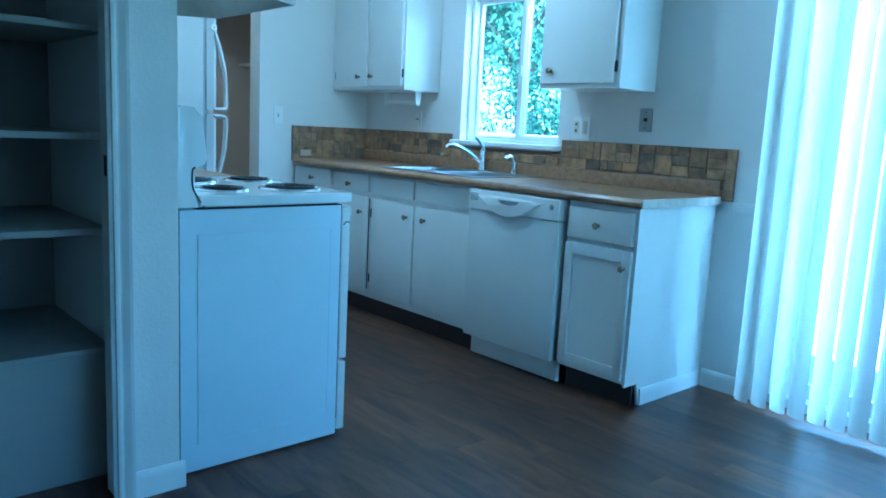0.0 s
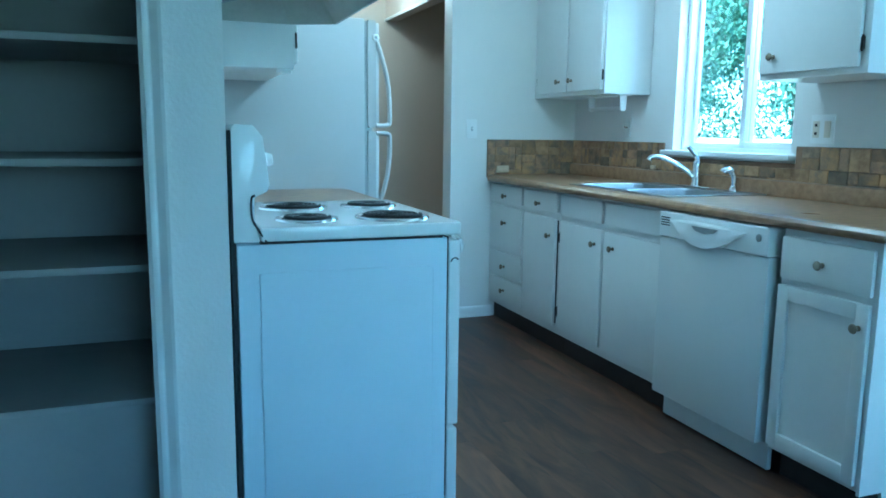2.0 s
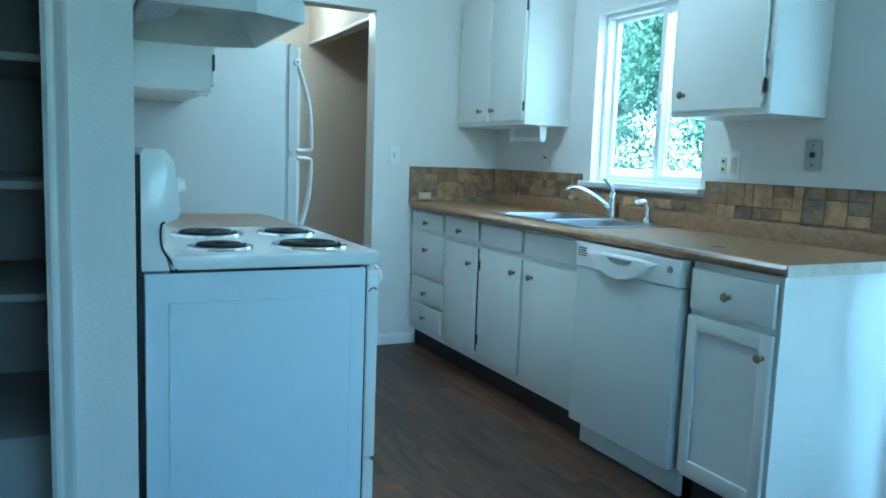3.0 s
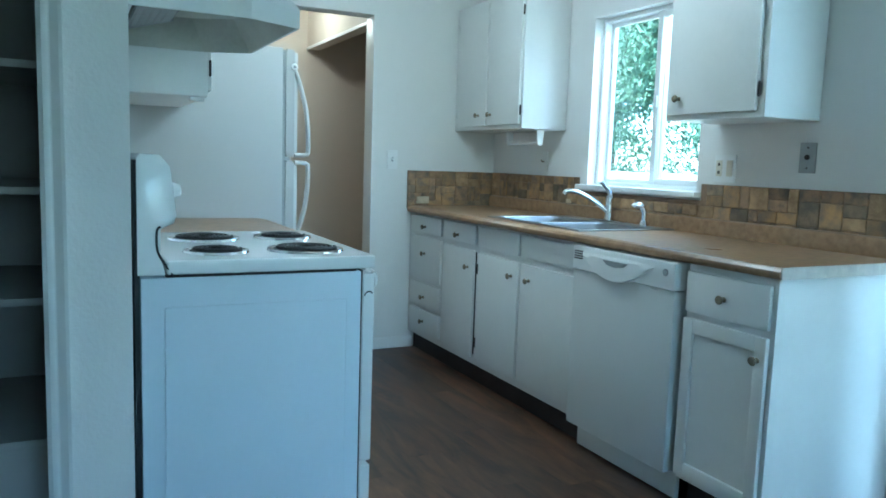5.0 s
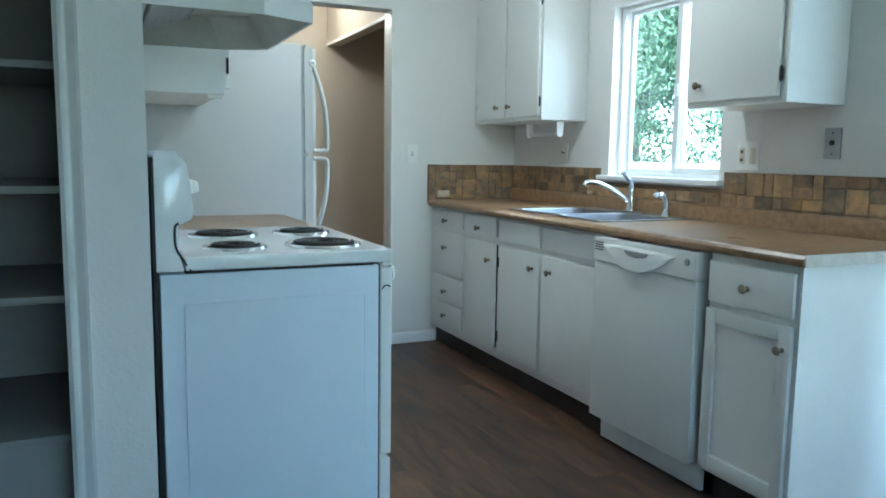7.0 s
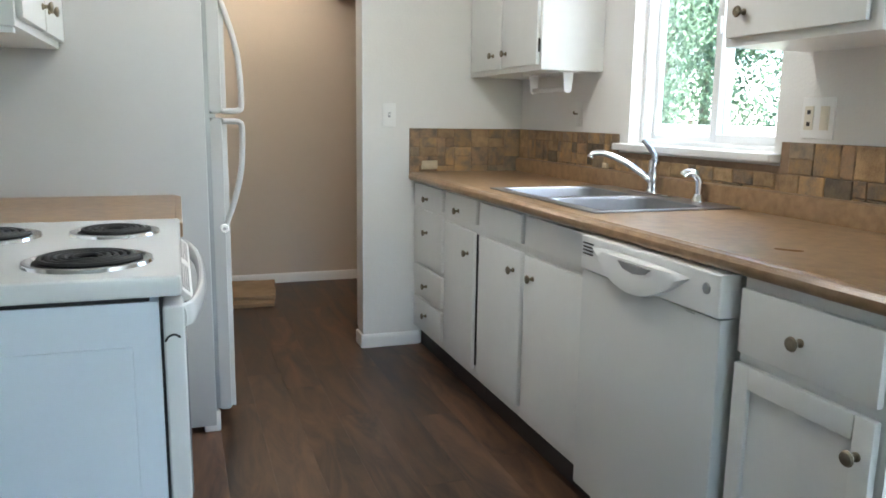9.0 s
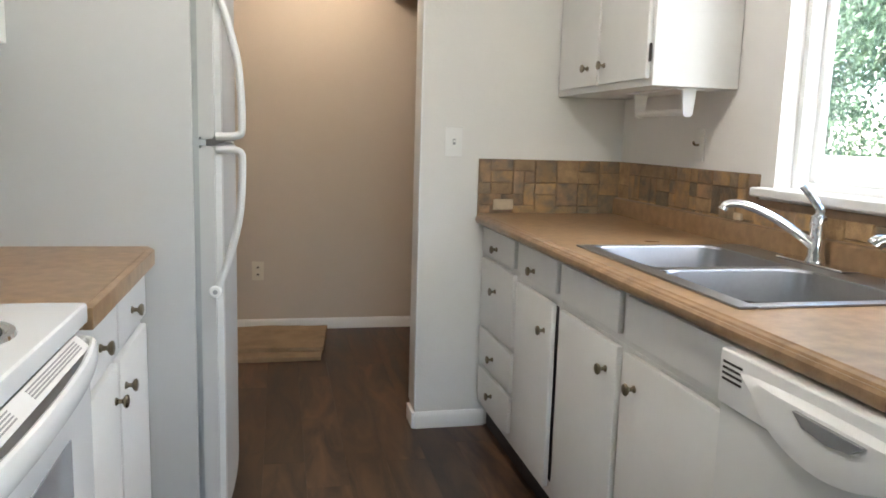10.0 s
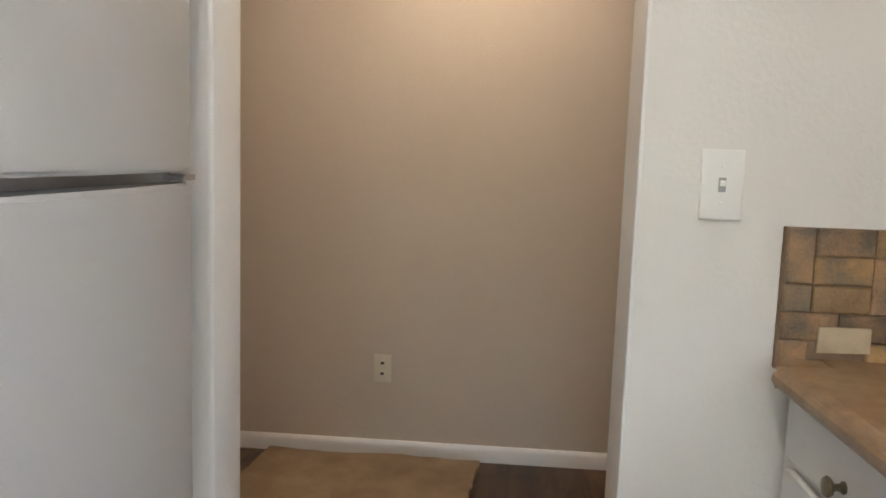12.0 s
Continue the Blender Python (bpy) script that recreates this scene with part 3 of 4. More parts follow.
# dishwasher
dw = thing("dishwasher", (4.25, 3.75, 0), "white built-in dishwasher with a curved handle panel", "dishwasher")
Y0, Y1 = 3.464, 4.058
part("tub", box(3.985, 4.55, Y0 + 0.005, Y1 - 0.005, 0.11, 0.872), M_DW, dw)
part("door", box(3.935, 3.985, Y0, Y1, 0.115, 0.775, 0.006), M_DW, dw)
cp = part("control_panel", box(3.928, 3.985, Y0, Y1, 0.777, 0.876, 0.007, 3), M_PLASTIC, dw)
def smile(x0, x1):
    """The bowed handle lip across the panel."""
    n = 24
    b = bmesh.new()
    rows = []
    for i in range(n + 1):
        u = i / n * 2 - 1
        y = 3.782 + u * 0.215
        lift = (1 - u * u) ** 1.15
        top, bot = 0.850 + 0.006 * lift, 0.844 - 0.084 * lift
        xo = x1 - 0.003 - 0.019 * min(1.0, 1.3 * (1 - u * u))
        sec = [(x1, top), (x1 - 0.002, top), (min(xo + 0.006, x1 - 0.0022), top - 0.003 - 0.006 * lift), (xo, top + (bot - top) * 0.6), (min(xo + 0.004, x1 - 0.002), bot + 0.001 + 0.003 * lift), (x1, bot)]
        rows.append([b.verts.new((p[0], y, p[1])) for p in sec])
    for p, q in zip(rows, rows[1:]):
        for k in range(6):
            b.faces.new((p[k], p[(k + 1) % 6], q[(k + 1) % 6], q[k]))
    b.faces.new(rows[0]); b.faces.new(rows[-1][::-1])
    bmesh.ops.recalc_face_normals(b, faces=b.faces)
    return b
part("handle_lip", smile(3.912, 3.93), M_PLASTIC, cp)
part("handle_recess", prism([(3.695, 0.842), (3.715, 0.826), (3.76, 0.819), (3.81, 0.825), (3.835, 0.842)], "x", 3.9065, 3.916), M_PLATE, cp, "grey recessed latch")
for k in range(4):
    part("vent_slot", box(3.9265, 3.9295, 3.99, 4.045, 0.822 + 0.010 * k, 0.826 + 0.010 * k), M_HINGE, cp, "dark vent slot")
part("badge", lathe([(0.013, 0), (0.013, 0.002), (0.010, 0.004), (0.003, 0.004)], (3.928, 3.508, 0.838), (-1, 0, 0), 18), M_PLATE, cp, "round grey badge")
part("label_bar", box(3.9335, 3.9345, 3.55, 3.58, 0.768, 0.770), M_PLATE, dw, "small grey print")
dw.location.x += 0.008
part("kick_panel", box(4.0, 4.02, Y0, Y1, 0.006, 0.108, 0.003), M_DW, dw, "white kick panel")

# wall cabinets on the window wall
def wall_cabinet(y0, y1, z0, z1, doors, label, x0=4.30, x1=4.597):
    c = thing("wall_cabinet", (4.45, (y0 + y1) / 2, z0), label, "cabinet", "wall cabinets")
    part("body", box(x0, x1, y0, y1, z0, z1, 0.003), M_CAB, c)
    for a, b_, ky, hy in doors:
        d = part("door", slab(x0 - 0.018, x0, a, b_, z0 + 0.022, z1 - 0.02), M_CAB, c)
        knob(d, x0 - 0.018, ky, z0 + 0.085)
        for hz in (z0 + 0.10, z1 - 0.12):
            hinge(d, x0 - 0.008, hy, hz)
    return c


wall_cabinet(5.09, 5.897, 1.40, 2.16, ((5.478, 5.845, 5.56, 5.851), (5.105, 5.465, 5.415, 5.099)), "white painted wall cabinet with two doors by the window")
wall_cabinet(3.455, 3.955, 1.40, 2.16, ((3.485, 3.94, 3.87, 3.479),), "white painted wall cabinet with one door by the window")

pt = thing("paper_towel_holder", (4.45, 5.30, 1.40), "white plastic paper towel holder under the wall cabinet", "towel holder")
part("mounting_plate", box(4.40, 4.50, 5.12, 5.47, 1.394, 1.3995, 0.002), M_PLASTIC, pt)
for y in (5.125, 5.455):
    part("arm", prism([(4.425, 1.395), (4.475, 1.395), (4.467, 1.318), (4.459, 1.310), (4.441, 1.310), (4.433, 1.318)], "y", y, y + 0.014, 0.003), M_PLASTIC, pt)
part("cross_bar", tube([(4.45, 5.139, 1.326), (4.45, 5.455, 1.326)], 0.011, up=(0, 0, 1)), M_PLASTIC, pt)


def plate_x(name, y, z, w, h, m, label):
    t = thing(name, (WX, y, z), label, "wall plate")
    part("cover", box(WX - 0.006, WX, y - w / 2, y + w / 2, z - h / 2, z + h / 2, 0.0025), m, t)
    return t


def plate_y(name, x, yw, z, w, h, m, label):
    t = thing(name, (x, yw, z), label, "wall plate")
    part("cover", box(x - w / 2, x + w / 2, yw - 0.0065, yw, z - h / 2, z + h / 2, 0.0025), m, t)
    return t


o = plate_x("switch_outlet_plate", 3.898, 1.212, 0.118, 0.118, M_PLASTIC, "white double plate with a switch and an outlet")
part("outlet_face", box(WX - 0.0085, WX - 0.006, 3.912, 3.944, 1.178, 1.246, 0.001), M_IVORY, o)
for z in (1.195, 1.229):
    part("slot", box(WX - 0.0093, WX - 0.0085, 3.922, 3.934, z - 0.006, z + 0.006), M_HINGE, o, "dark socket slots")
part("rocker", box(WX - 0.010, WX - 0.006, 3.855, 3.885, 1.178, 1.246, 0.0015), M_IVORY, o)
o = plate_x("phone_jack_plate", 3.493, 1.261, 0.072, 0.116, M_PLATE, "grey steel phone jack plate")
part("jack", lathe([(0.010, 0), (0.010, 0.006), (0.007, 0.009), (0.003, 0.009)], (WX - 0.006, 3.493, 1.263), (-1, 0, 0), 14), M_HINGE, o)
for z in (1.222, 1.300):
    part("screw", lathe([(0.004, 0), (0.003, 0.002)], (WX - 0.006, 3.493, z), (-1, 0, 0), 8), M_HINGE, o)
o = plate_x("hook_plate", 5.285, 1.222, 0.05, 0.115, M_CAB, "white blank plate with a small brass hook")
part("hook", tube(spline([(WX - 0.006, 5.29, 1.222), (WX - 0.02, 5.29, 1.222), (WX - 0.026, 5.29, 1.228), (WX - 0.026, 5.29, 1.234)]), 0.004), M_BRASS, o)
o = plate_y("light_switch", 3.865, EY, 1.205, 0.07, 0.116, M_PLASTIC, "white toggle light switch by the doorway")
part("toggle_surround", box(3.859, 3.871, EY - 0.0075, EY - 0.006, 1.193, 1.217), M_PLATE, o, "grey toggle slot")
part("toggle", box(3.8615, 3.8685, EY - 0.016, EY - 0.007, 1.203, 1.212, 0.001), M_PLASTIC, o)
for z in (1.175, 1.235):
    part("screw", lathe([(0.003, 0), (0.002, 0.0015)], (3.865, EY - 0.006, z), (0, -1, 0), 8), M_PLASTIC, o)
o = plate_y("wall_outlet", 3.043, FY, 0.372, 0.07, 0.116, M_IVORY, "ivory wall outlet low on the beige wall")
for z in (0.350, 0.394):
    part("socket", lathe([(0.016, 0), (0.016, 0.002), (0.012, 0.003)], (3.043, FY - 0.006, z), (0, -1, 0), 14), M_IVORY, o)
    part("slot", box(3.036, 3.050, FY - 0.0098, FY - 0.009, z - 0.004, z + 0.006), M_HINGE, o, "dark socket slots")

# ---- kitchen: stove side ----
stove = thing("stove", (2.53, 3.91, 0), "white electric coil stove with a worn enamel side", "stove")
A, B = 3.535, 4.285
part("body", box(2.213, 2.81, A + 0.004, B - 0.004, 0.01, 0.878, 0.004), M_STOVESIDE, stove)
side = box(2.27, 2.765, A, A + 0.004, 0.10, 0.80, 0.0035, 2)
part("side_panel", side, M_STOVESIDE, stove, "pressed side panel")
part("cooktop", box(2.275, 2.850, A - 0.004, B + 0.004, 0.886, 0.924, 0.009, 3), M_ENAMEL, stove)
bg = prism([(2.205, 0.885), (2.275, 0.885), (2.262, 0.93), (2.262, 1.005), (2.295, 1.02), (2.302, 1.04), (2.287, 1.165), (2.262, 1.195), (2.215, 1.197), (2.205, 1.185)], "y", A, B, 0.004)
part("seam", box(2.275, 2.795, A + 0.006, B - 0.006, 0.878, 0.886), M_BLACK, stove, "dark seam under the cooktop")
part("seam", tube(spline([(2.262, A - 0.001, 1.012), (2.253, A - 0.001, 1.0), (2.254, A - 0.001, 0.95), (2.272, A - 0.001, 0.915), (2.292, A - 0.001, 0.884)], 6), 0.003, n=6), M_BLACK, stove, "dark curved seam")
bgp = part("backguard", bg, M_ENAMEL, stove)
for y in (3.62, 3.70, 4.12, 4.20):
    part("control_knob", lathe([(0.022, 0), (0.022, 0.006), (0.018, 0.01), (0.016, 0.024), (0.012, 0.027), (0.004, 0.027)], (2.295, y, 1.10), (1, 0, 0.12), 16), M_PLASTIC, bgp)
# black sheet fills the gap at the wall to paint its shade
part("rear_gap_shade", box(2.198, 2.2115, A + 0.002, B - 0.002, 0.03, 1.18), M_BLACK, stove, "black sheet for the dark gap behind the stove")
door = part("oven_door", box(2.815, 2.852, A + 0.006, B - 0.006, 0.300, 0.868, 0.008, 3), M_ENAMEL, stove)
part("oven_window", box(2.851, 2.8545, A + 0.15, B - 0.15, 0.44, 0.735, 0.0012), M_OVENGLASS, door, "dark oven window")
hp = spline([(2.848, A + 0.014, 0.846), (2.866, A + 0.045, 0.848), (2.884, A + 0.18, 0.848), (2.890, 3.91, 0.848), (2.884, B - 0.18, 0.848), (2.866, B - 0.045, 0.848), (2.848, B - 0.014, 0.846)])
part("door_handle", tube(hp, 0.009, 0.022, n=12, up=(0, 0, 1)), M_ENAMEL, door)
part("vent_strip", prism([(2.847, 0.884), (2.868, 0.864), (2.852, 0.860), (2.845, 0.876)], "y", A + 0.07, B - 0.07), M_PLASTIC, door, "narrow printed strip above the handle")
for k in range(4):
    f = k / 4
    xa, za = 2.851 + 0.014 * f, 0.8815 - 0.0133 * f
    for y0, y1 in ((A + 0.10, A + 0.34), (B - 0.34, B - 0.10)):
        part("vent_slot", prism([(xa, za), (xa + 0.0016, za - 0.0015), (xa + 0.0008, za - 0.003), (xa - 0.001, za - 0.001)], "y", y0, y1), M_PLATE, door, "narrow dark vent slot")
part("clip", tube(spline([(2.818, A - 0.001, 0.806), (2.824, A - 0.003, 0.815), (2.834, A - 0.003, 0.818), (2.843, A - 0.001, 0.812)], 4), 0.002, n=6), M_BLACK, stove, "small black wire clip")
part("door_gap", box(2.81, 2.815, A + 0.01, B - 0.01, 0.07, 0.88), M_BLACK, stove)
part("storage_drawer", box(2.815, 2.85, A + 0.006, B - 0.006, 0.022, 0.288, 0.008, 3), M_ENAMEL, stove)
part("plinth", box(2.25, 2.79, A + 0.02, B - 0.02, 0.0, 0.0095), M_BLACK, stove)
def coil(cx, cy, r, turns):
    pts = []
    n = turns * 26
    for i in range(n + 1):
        a = 2 * math.pi * turns * i / n
        rr = 0.022 + (r - 0.022) * i / n
        pts.append((cx + rr * math.cos(a), cy + rr * math.sin(a), 0.9335))
    return tube(pts, 0.0048, n=6, up=(0, 0, 1))
for cx, cy, r in ((2.427, 3.695, 0.068), (2.687, 3.695, 0.09), (2.445, 4.04, 0.09), (2.708, 4.055, 0.074)):
    bn = part("burner", coil(cx, cy, r, 5 if r > 0.08 else 4), M_COIL, stove, "black coil element")
    part("drip_pan", lathe([(0.012, 0.0012), (r * 0.6, 0.0014), (r + 0.008, 0.0025), (r + 0.014, 0.007), (r + 0.022, 0.006), (r + 0.024, 0.0)], (cx, cy, 0.9243), n=36), M_CHROME, bn, "chrome drip pan")
    # black disc under the coil paints the shade inside the pan
    part("bowl_shadow_ring", lathe([(0.01, 0.0), (r + 0.004, 0.0), (r + 0.005, 0.001)], (cx, cy, 0.9272), n=36), M_COIL, bn, "black disc for the shade in the pan bowl")

hood = thing("range_hood", (2.41, 3.885, 1.55), "off-white range hood with chamfered corners over the stove", "range hood")
HO = [(2.192, 3.503), (2.484, 3.503), (2.632, 3.584), (2.632, 4.186), (2.484, 4.267), (2.192, 4.267)]
def hood_shell():
    b = bmesh.new()
    inner = [(2.20, 3.511), (2.481, 3.511), (2.624, 3.589), (2.624, 4.181), (2.481, 4.259), (2.20, 4.259)]
    topo = [(2.192, 3.503), (2.42, 3.503), (2.52, 3.56), (2.52, 4.21), (2.42, 4.267), (2.192, 4.267)]
    rows = []
    for pts, z in ((inner, 1.55), (HO, 1.55), (HO, 1.60), (topo, 1.70)):
        rows.append([b.verts.new((p[0], p[1], z)) for p in pts])
    for p, q in zip(rows, rows[1:]):
        for i in range(6):
            b.faces.new((p[i], p[(i + 1) % 6], q[(i + 1) % 6], q[i]))
    b.faces.new(rows[-1])
    return b, rows
hb, rows_ = hood_shell()
bmesh.ops.recalc_face_normals(hb, faces=hb.faces)
part("shell", hb, M_CAB, hood, smooth=False)
def hood_pan():
    b = bmesh.new()
    inner = [(2.20, 3.511), (2.481, 3.511), (2.624, 3.589), (2.624, 4.181), (2.481, 4.259), (2.20, 4.259)]
    r0 = [b.verts.new((p[0], p[1], 1.5503)) for p in inner]
    r1 = [b.verts.new((2.202 + (p[0] - 2.202) * 0.86, p[1] + (3.885 - p[1]) * 0.03, 1.657)) for p in inner]
    for i in range(6):
        b.faces.new((r0[i], r0[(i + 1) % 6], r1[(i + 1) % 6], r1[i]))
    b.faces.new(r1)
    return b
part("underside", hood_pan(), M_HOODIN, hood, "greasy metal underside", smooth=False)
def hood_tilt(bm):
    """Leans a piece of the filter down towards the wall."""
    bmesh.ops.rotate(bm, verts=bm.verts, cent=(2.37, 0, 1.635), matrix=Matrix.Rotation(radians(-16), 3, "Y"))
    return bm


filt = part("filter", hood_tilt(box(2.215, 2.37, 3.60, 4.17, 1.635, 1.645, 0.003)), M_HINGE, hood, "dark mesh filter")
for k in range(24):
    y = 3.615 + 0.0235 * k
    pts = [(2.22 + 0.0125 * i, y + (0.004 if i % 2 else -0.004), 1.632) for i in range(12)]
    part("filter_slat", hood_tilt(tube(pts, 0.0062, 0.003, n=6, up=(0, 0, 1))), M_STEEL, filt)
for y in (3.60, 4.16):
    part("filter_frame", hood_tilt(box(2.215, 2.37, y, y + 0.01, 1.628, 1.634, 0.001)), M_STEEL, filt)

# wall cabinet beyond the hood
lc = thing("wall_cabinet", (2.34, 4.66, 1.40), "white painted wall cabinet with two doors over the short counter", "cabinet", "wall cabinets")
part("body", box(LX + 0.002, 2.497, 4.285, 5.035, 1.40, 2.16, 0.003), M_CAB, lc)
for a, b_, ky in ((4.30, 4.645, 4.60), (4.665, 5.02, 4.71)):
    d = part("door", slab(2.497, 2.515, a, b_, 1.422, 2.14), M_CAB, lc)
    knob(d, 2.515, ky, 1.485, 1)
    hinge(d, 2.508, 4.294 if a < 4.5 else 5.026, 1.50)
# small block added for the dark shadow wedge under the cabinet front
part("shadow_block", box(2.44, 2.49, 4.30, 4.33, 1.385, 1.3995, 0.003), M_CAB, lc)

lb = thing("base_cabinet", (2.51, 4.66, 0), "white painted base cabinet with drawers and doors between stove and fridge", "cabinet", "stove side base cabinets")
part("body", box(LX + 0.002, 2.806, 4.292, 5.022, 0.11, 0.872, 0.002), M_CAB, lb)
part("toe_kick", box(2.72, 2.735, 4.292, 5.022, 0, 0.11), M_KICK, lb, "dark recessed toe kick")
for a, b_, kd, kk in ((4.305, 4.645, 4.475, 4.60), (4.665, 5.01, 4.81, 4.71)):
    d = part("drawer", slab(2.806, 2.824, a, b_, 0.73, 0.860), M_CAB, lb)
    knob(d, 2.824, kd, 0.787, 1)
    d = part("door", slab(2.806, 2.824, a, b_, 0.152, 0.705), M_CAB, lb)
    knob(d, 2.824, kk, 0.63, 1)
small_top = solid("worktop", prism([(LX + 0.002, 4.290), (2.838, 4.290), (2.838, 4.958), (2.812, 5.028), (LX + 0.002, 5.028)], "z", 0.873, 0.912), M_COUNTER,
                  "brown speckled laminate worktop with a clipped corner", "worktop", smooth=False)
part("front_edge", prism([(2.838, 4.290), (2.857, 4.290), (2.857, 4.965), (2.83, 5.028), (2.812, 5.028), (2.838, 4.958)], "z", 0.872, 0.912, 0.003, 3), M_COUNTER, small_top, "rounded laminate front edge")

fr = thing("refrigerator", (2.60, 5.42, 0), "white top-freezer refrigerator with textured doors", "refrigerator")
F0, F1 = 5.02, 5.785
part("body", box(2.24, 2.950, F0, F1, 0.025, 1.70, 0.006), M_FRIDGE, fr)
part("gasket", box(2.950, 2.966, F0 + 0.012, F1 - 0.012, 0.09, 1.69), M_PLATE, fr, "grey door gasket")
def fridge_door(z0, z1):
    n = 14
    prof = [(2.966, F0 + 0.002)]
    for i in range(n + 1):
        u = i / n
        prof.append((3.005 + 0.030 * (1 - (2 * u - 1) ** 2) ** 0.8, F0 + 0.002 + u * (F1 - F0 - 0.004)))
    prof.append((2.966, F1 - 0.002))
    b = prism(prof, "z", z0, z1)
    bmesh.ops.bevel(b, geom=[e for e in b.edges if abs(e.verts[0].co.z - e.verts[1].co.z) < 1e-5], offset=0.006, segments=2, affect="EDGES")
    return b
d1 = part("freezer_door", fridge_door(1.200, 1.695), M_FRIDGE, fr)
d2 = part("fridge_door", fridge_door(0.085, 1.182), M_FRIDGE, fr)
part("divider_strip", box(2.945, 2.985, F0 + 0.004, F1 - 0.03, 1.183, 1.199), M_PLATE, fr, "grey strip between the doors")
HY = 5.037
def fridge_handle(z_in, z_far):
    """A bowed pull: it leaves the door by the gap and sweeps back in to its far end."""
    bow = [(0.0, 0.069), (0.15, 0.069), (0.3, 0.066), (0.45, 0.060), (0.6, 0.048), (0.75, 0.032), (0.88, 0.015), (1.0, -0.004)]
    sgn = 1 if z_far > z_in else -1
    pts = [(3.01, HY, z_in), (3.05, HY, z_in), (3.070, HY, z_in + 0.005 * sgn)] + [(3.008 + u, HY, z_in + 0.02 * sgn + f * (z_far - z_in - 0.02 * sgn)) for f, u in bow]
    return tube(spline(pts, 6), 0.0105, 0.017, n=12)


for d_, z_in, z_far in ((d1, 1.209, 1.615), (d2, 1.173, 0.785)):
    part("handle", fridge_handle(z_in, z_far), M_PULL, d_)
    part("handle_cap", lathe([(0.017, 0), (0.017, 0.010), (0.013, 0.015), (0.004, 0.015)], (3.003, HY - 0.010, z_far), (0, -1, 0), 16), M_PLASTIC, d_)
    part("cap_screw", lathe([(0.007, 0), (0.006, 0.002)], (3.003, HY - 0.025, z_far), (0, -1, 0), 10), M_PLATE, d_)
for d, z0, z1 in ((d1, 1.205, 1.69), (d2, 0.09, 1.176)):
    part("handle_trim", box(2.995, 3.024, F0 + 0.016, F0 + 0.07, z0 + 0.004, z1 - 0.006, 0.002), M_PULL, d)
hg = part("hinge", box(2.95, 3.018, F1 - 0.055, F1 - 0.012, 1.186, 1.196, 0.002), M_CHROME, fr, "metal door hinge")
part("toe_grille", box(2.90, 2.935, F0 + 0.02, F1 - 0.02, 0.0, 0.024), M_BLACK, fr)
part("foot", box(2.905, 2.965, F0 + 0.002, F0 + 0.04, 0.0, 0.08, 0.008), M_PLASTIC, fr, "white hinge foot")

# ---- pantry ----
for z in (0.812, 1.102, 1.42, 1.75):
    solid("pantry_shelf", box(0.602, 2.057, 3.70, 4.348, z - 0.02, z, 0.003), M_PANTRY_SHADED, "painted pantry shelf, empty", "shelf", group="pantry shelves")
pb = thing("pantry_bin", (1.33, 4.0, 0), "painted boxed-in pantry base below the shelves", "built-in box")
part("front_panel", box(0.602, 2.057, 3.70, 3.718, 0.0, 0.412, 0.002), M_PANTRY_SHADED, pb)
part("top_board", box(0.602, 2.057, 3.695, 4.348, 0.412, 0.432, 0.004), M_PANTRY_SHADED, pb)
solid("shelf_cleat", box(2.043, 2.0585, 3.72, 4.3, 0.77, 0.791, 0.002), M_TRIM, "painted shelf cleat on the pantry wall", "cleat")

# ---- hall ----
rug = thing("carpet_piece", (3.2, 7.18, 0), "folded piece of beige carpet lying on the floor", "carpet")
def rug_layer(x0, x1, y0, y1, z0, z1, seed):
    r = random.Random(seed)
    b = bmesh.new()
    nx, ny = 14, 10
    top = [[b.verts.new((x0 + (x1 - x0) * i / nx + (r.uniform(-0.006, 0.006) if j in (0, ny) or i in (0, nx) else 0) + 0.05 * (j / ny - 0.5) * (1 if x1 > 3 else 0),
                         y0 + (y1 - y0) * j / ny + (r.uniform(-0.005, 0.005) if j in (0, ny) else 0), z1 + r.uniform(-0.0015, 0.0015) + 0.004 * math.sin(i * 0.7 + seed))) for i in range(nx + 1)] for j in range(ny + 1)]
    for j in range(ny):
        for i in range(nx):
            b.faces.new((top[j][i], top[j][i + 1], top[j + 1][i + 1], top[j + 1][i]))
    ex = bmesh.ops.extrude_face_region(b, geom=b.faces[:])
    for v in ex["geom"]:
        if isinstance(v, bmesh.types.BMVert):
            v.co.z = z0
    bmesh.ops.recalc_face_normals(b, faces=b.faces)
    return b
part("lower_fold", rug_layer(2.60, 3.42, 6.905, 7.42, 0.0, 0.022, 1), M_RUG, rug)
part("upper_fold", rug_layer(2.58, 3.435, 7.0, 7.485, 0.027, 0.05, 2), M_RUG, rug)
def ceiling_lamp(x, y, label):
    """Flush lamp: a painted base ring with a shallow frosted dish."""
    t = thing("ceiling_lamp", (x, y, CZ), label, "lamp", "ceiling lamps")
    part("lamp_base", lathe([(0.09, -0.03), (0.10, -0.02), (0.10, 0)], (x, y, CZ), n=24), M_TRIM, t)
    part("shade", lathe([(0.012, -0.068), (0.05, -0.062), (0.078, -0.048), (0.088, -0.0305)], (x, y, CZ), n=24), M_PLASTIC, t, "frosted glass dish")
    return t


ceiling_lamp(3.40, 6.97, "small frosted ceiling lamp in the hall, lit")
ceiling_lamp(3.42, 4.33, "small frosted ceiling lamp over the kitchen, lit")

solid("wall_shelf", box(4.42, 4.648, 7.34, FY - 0.001, 1.62, 1.645, 0.003), M_BEIGE, "beige painted shelf board on the hall wall", "shelf")

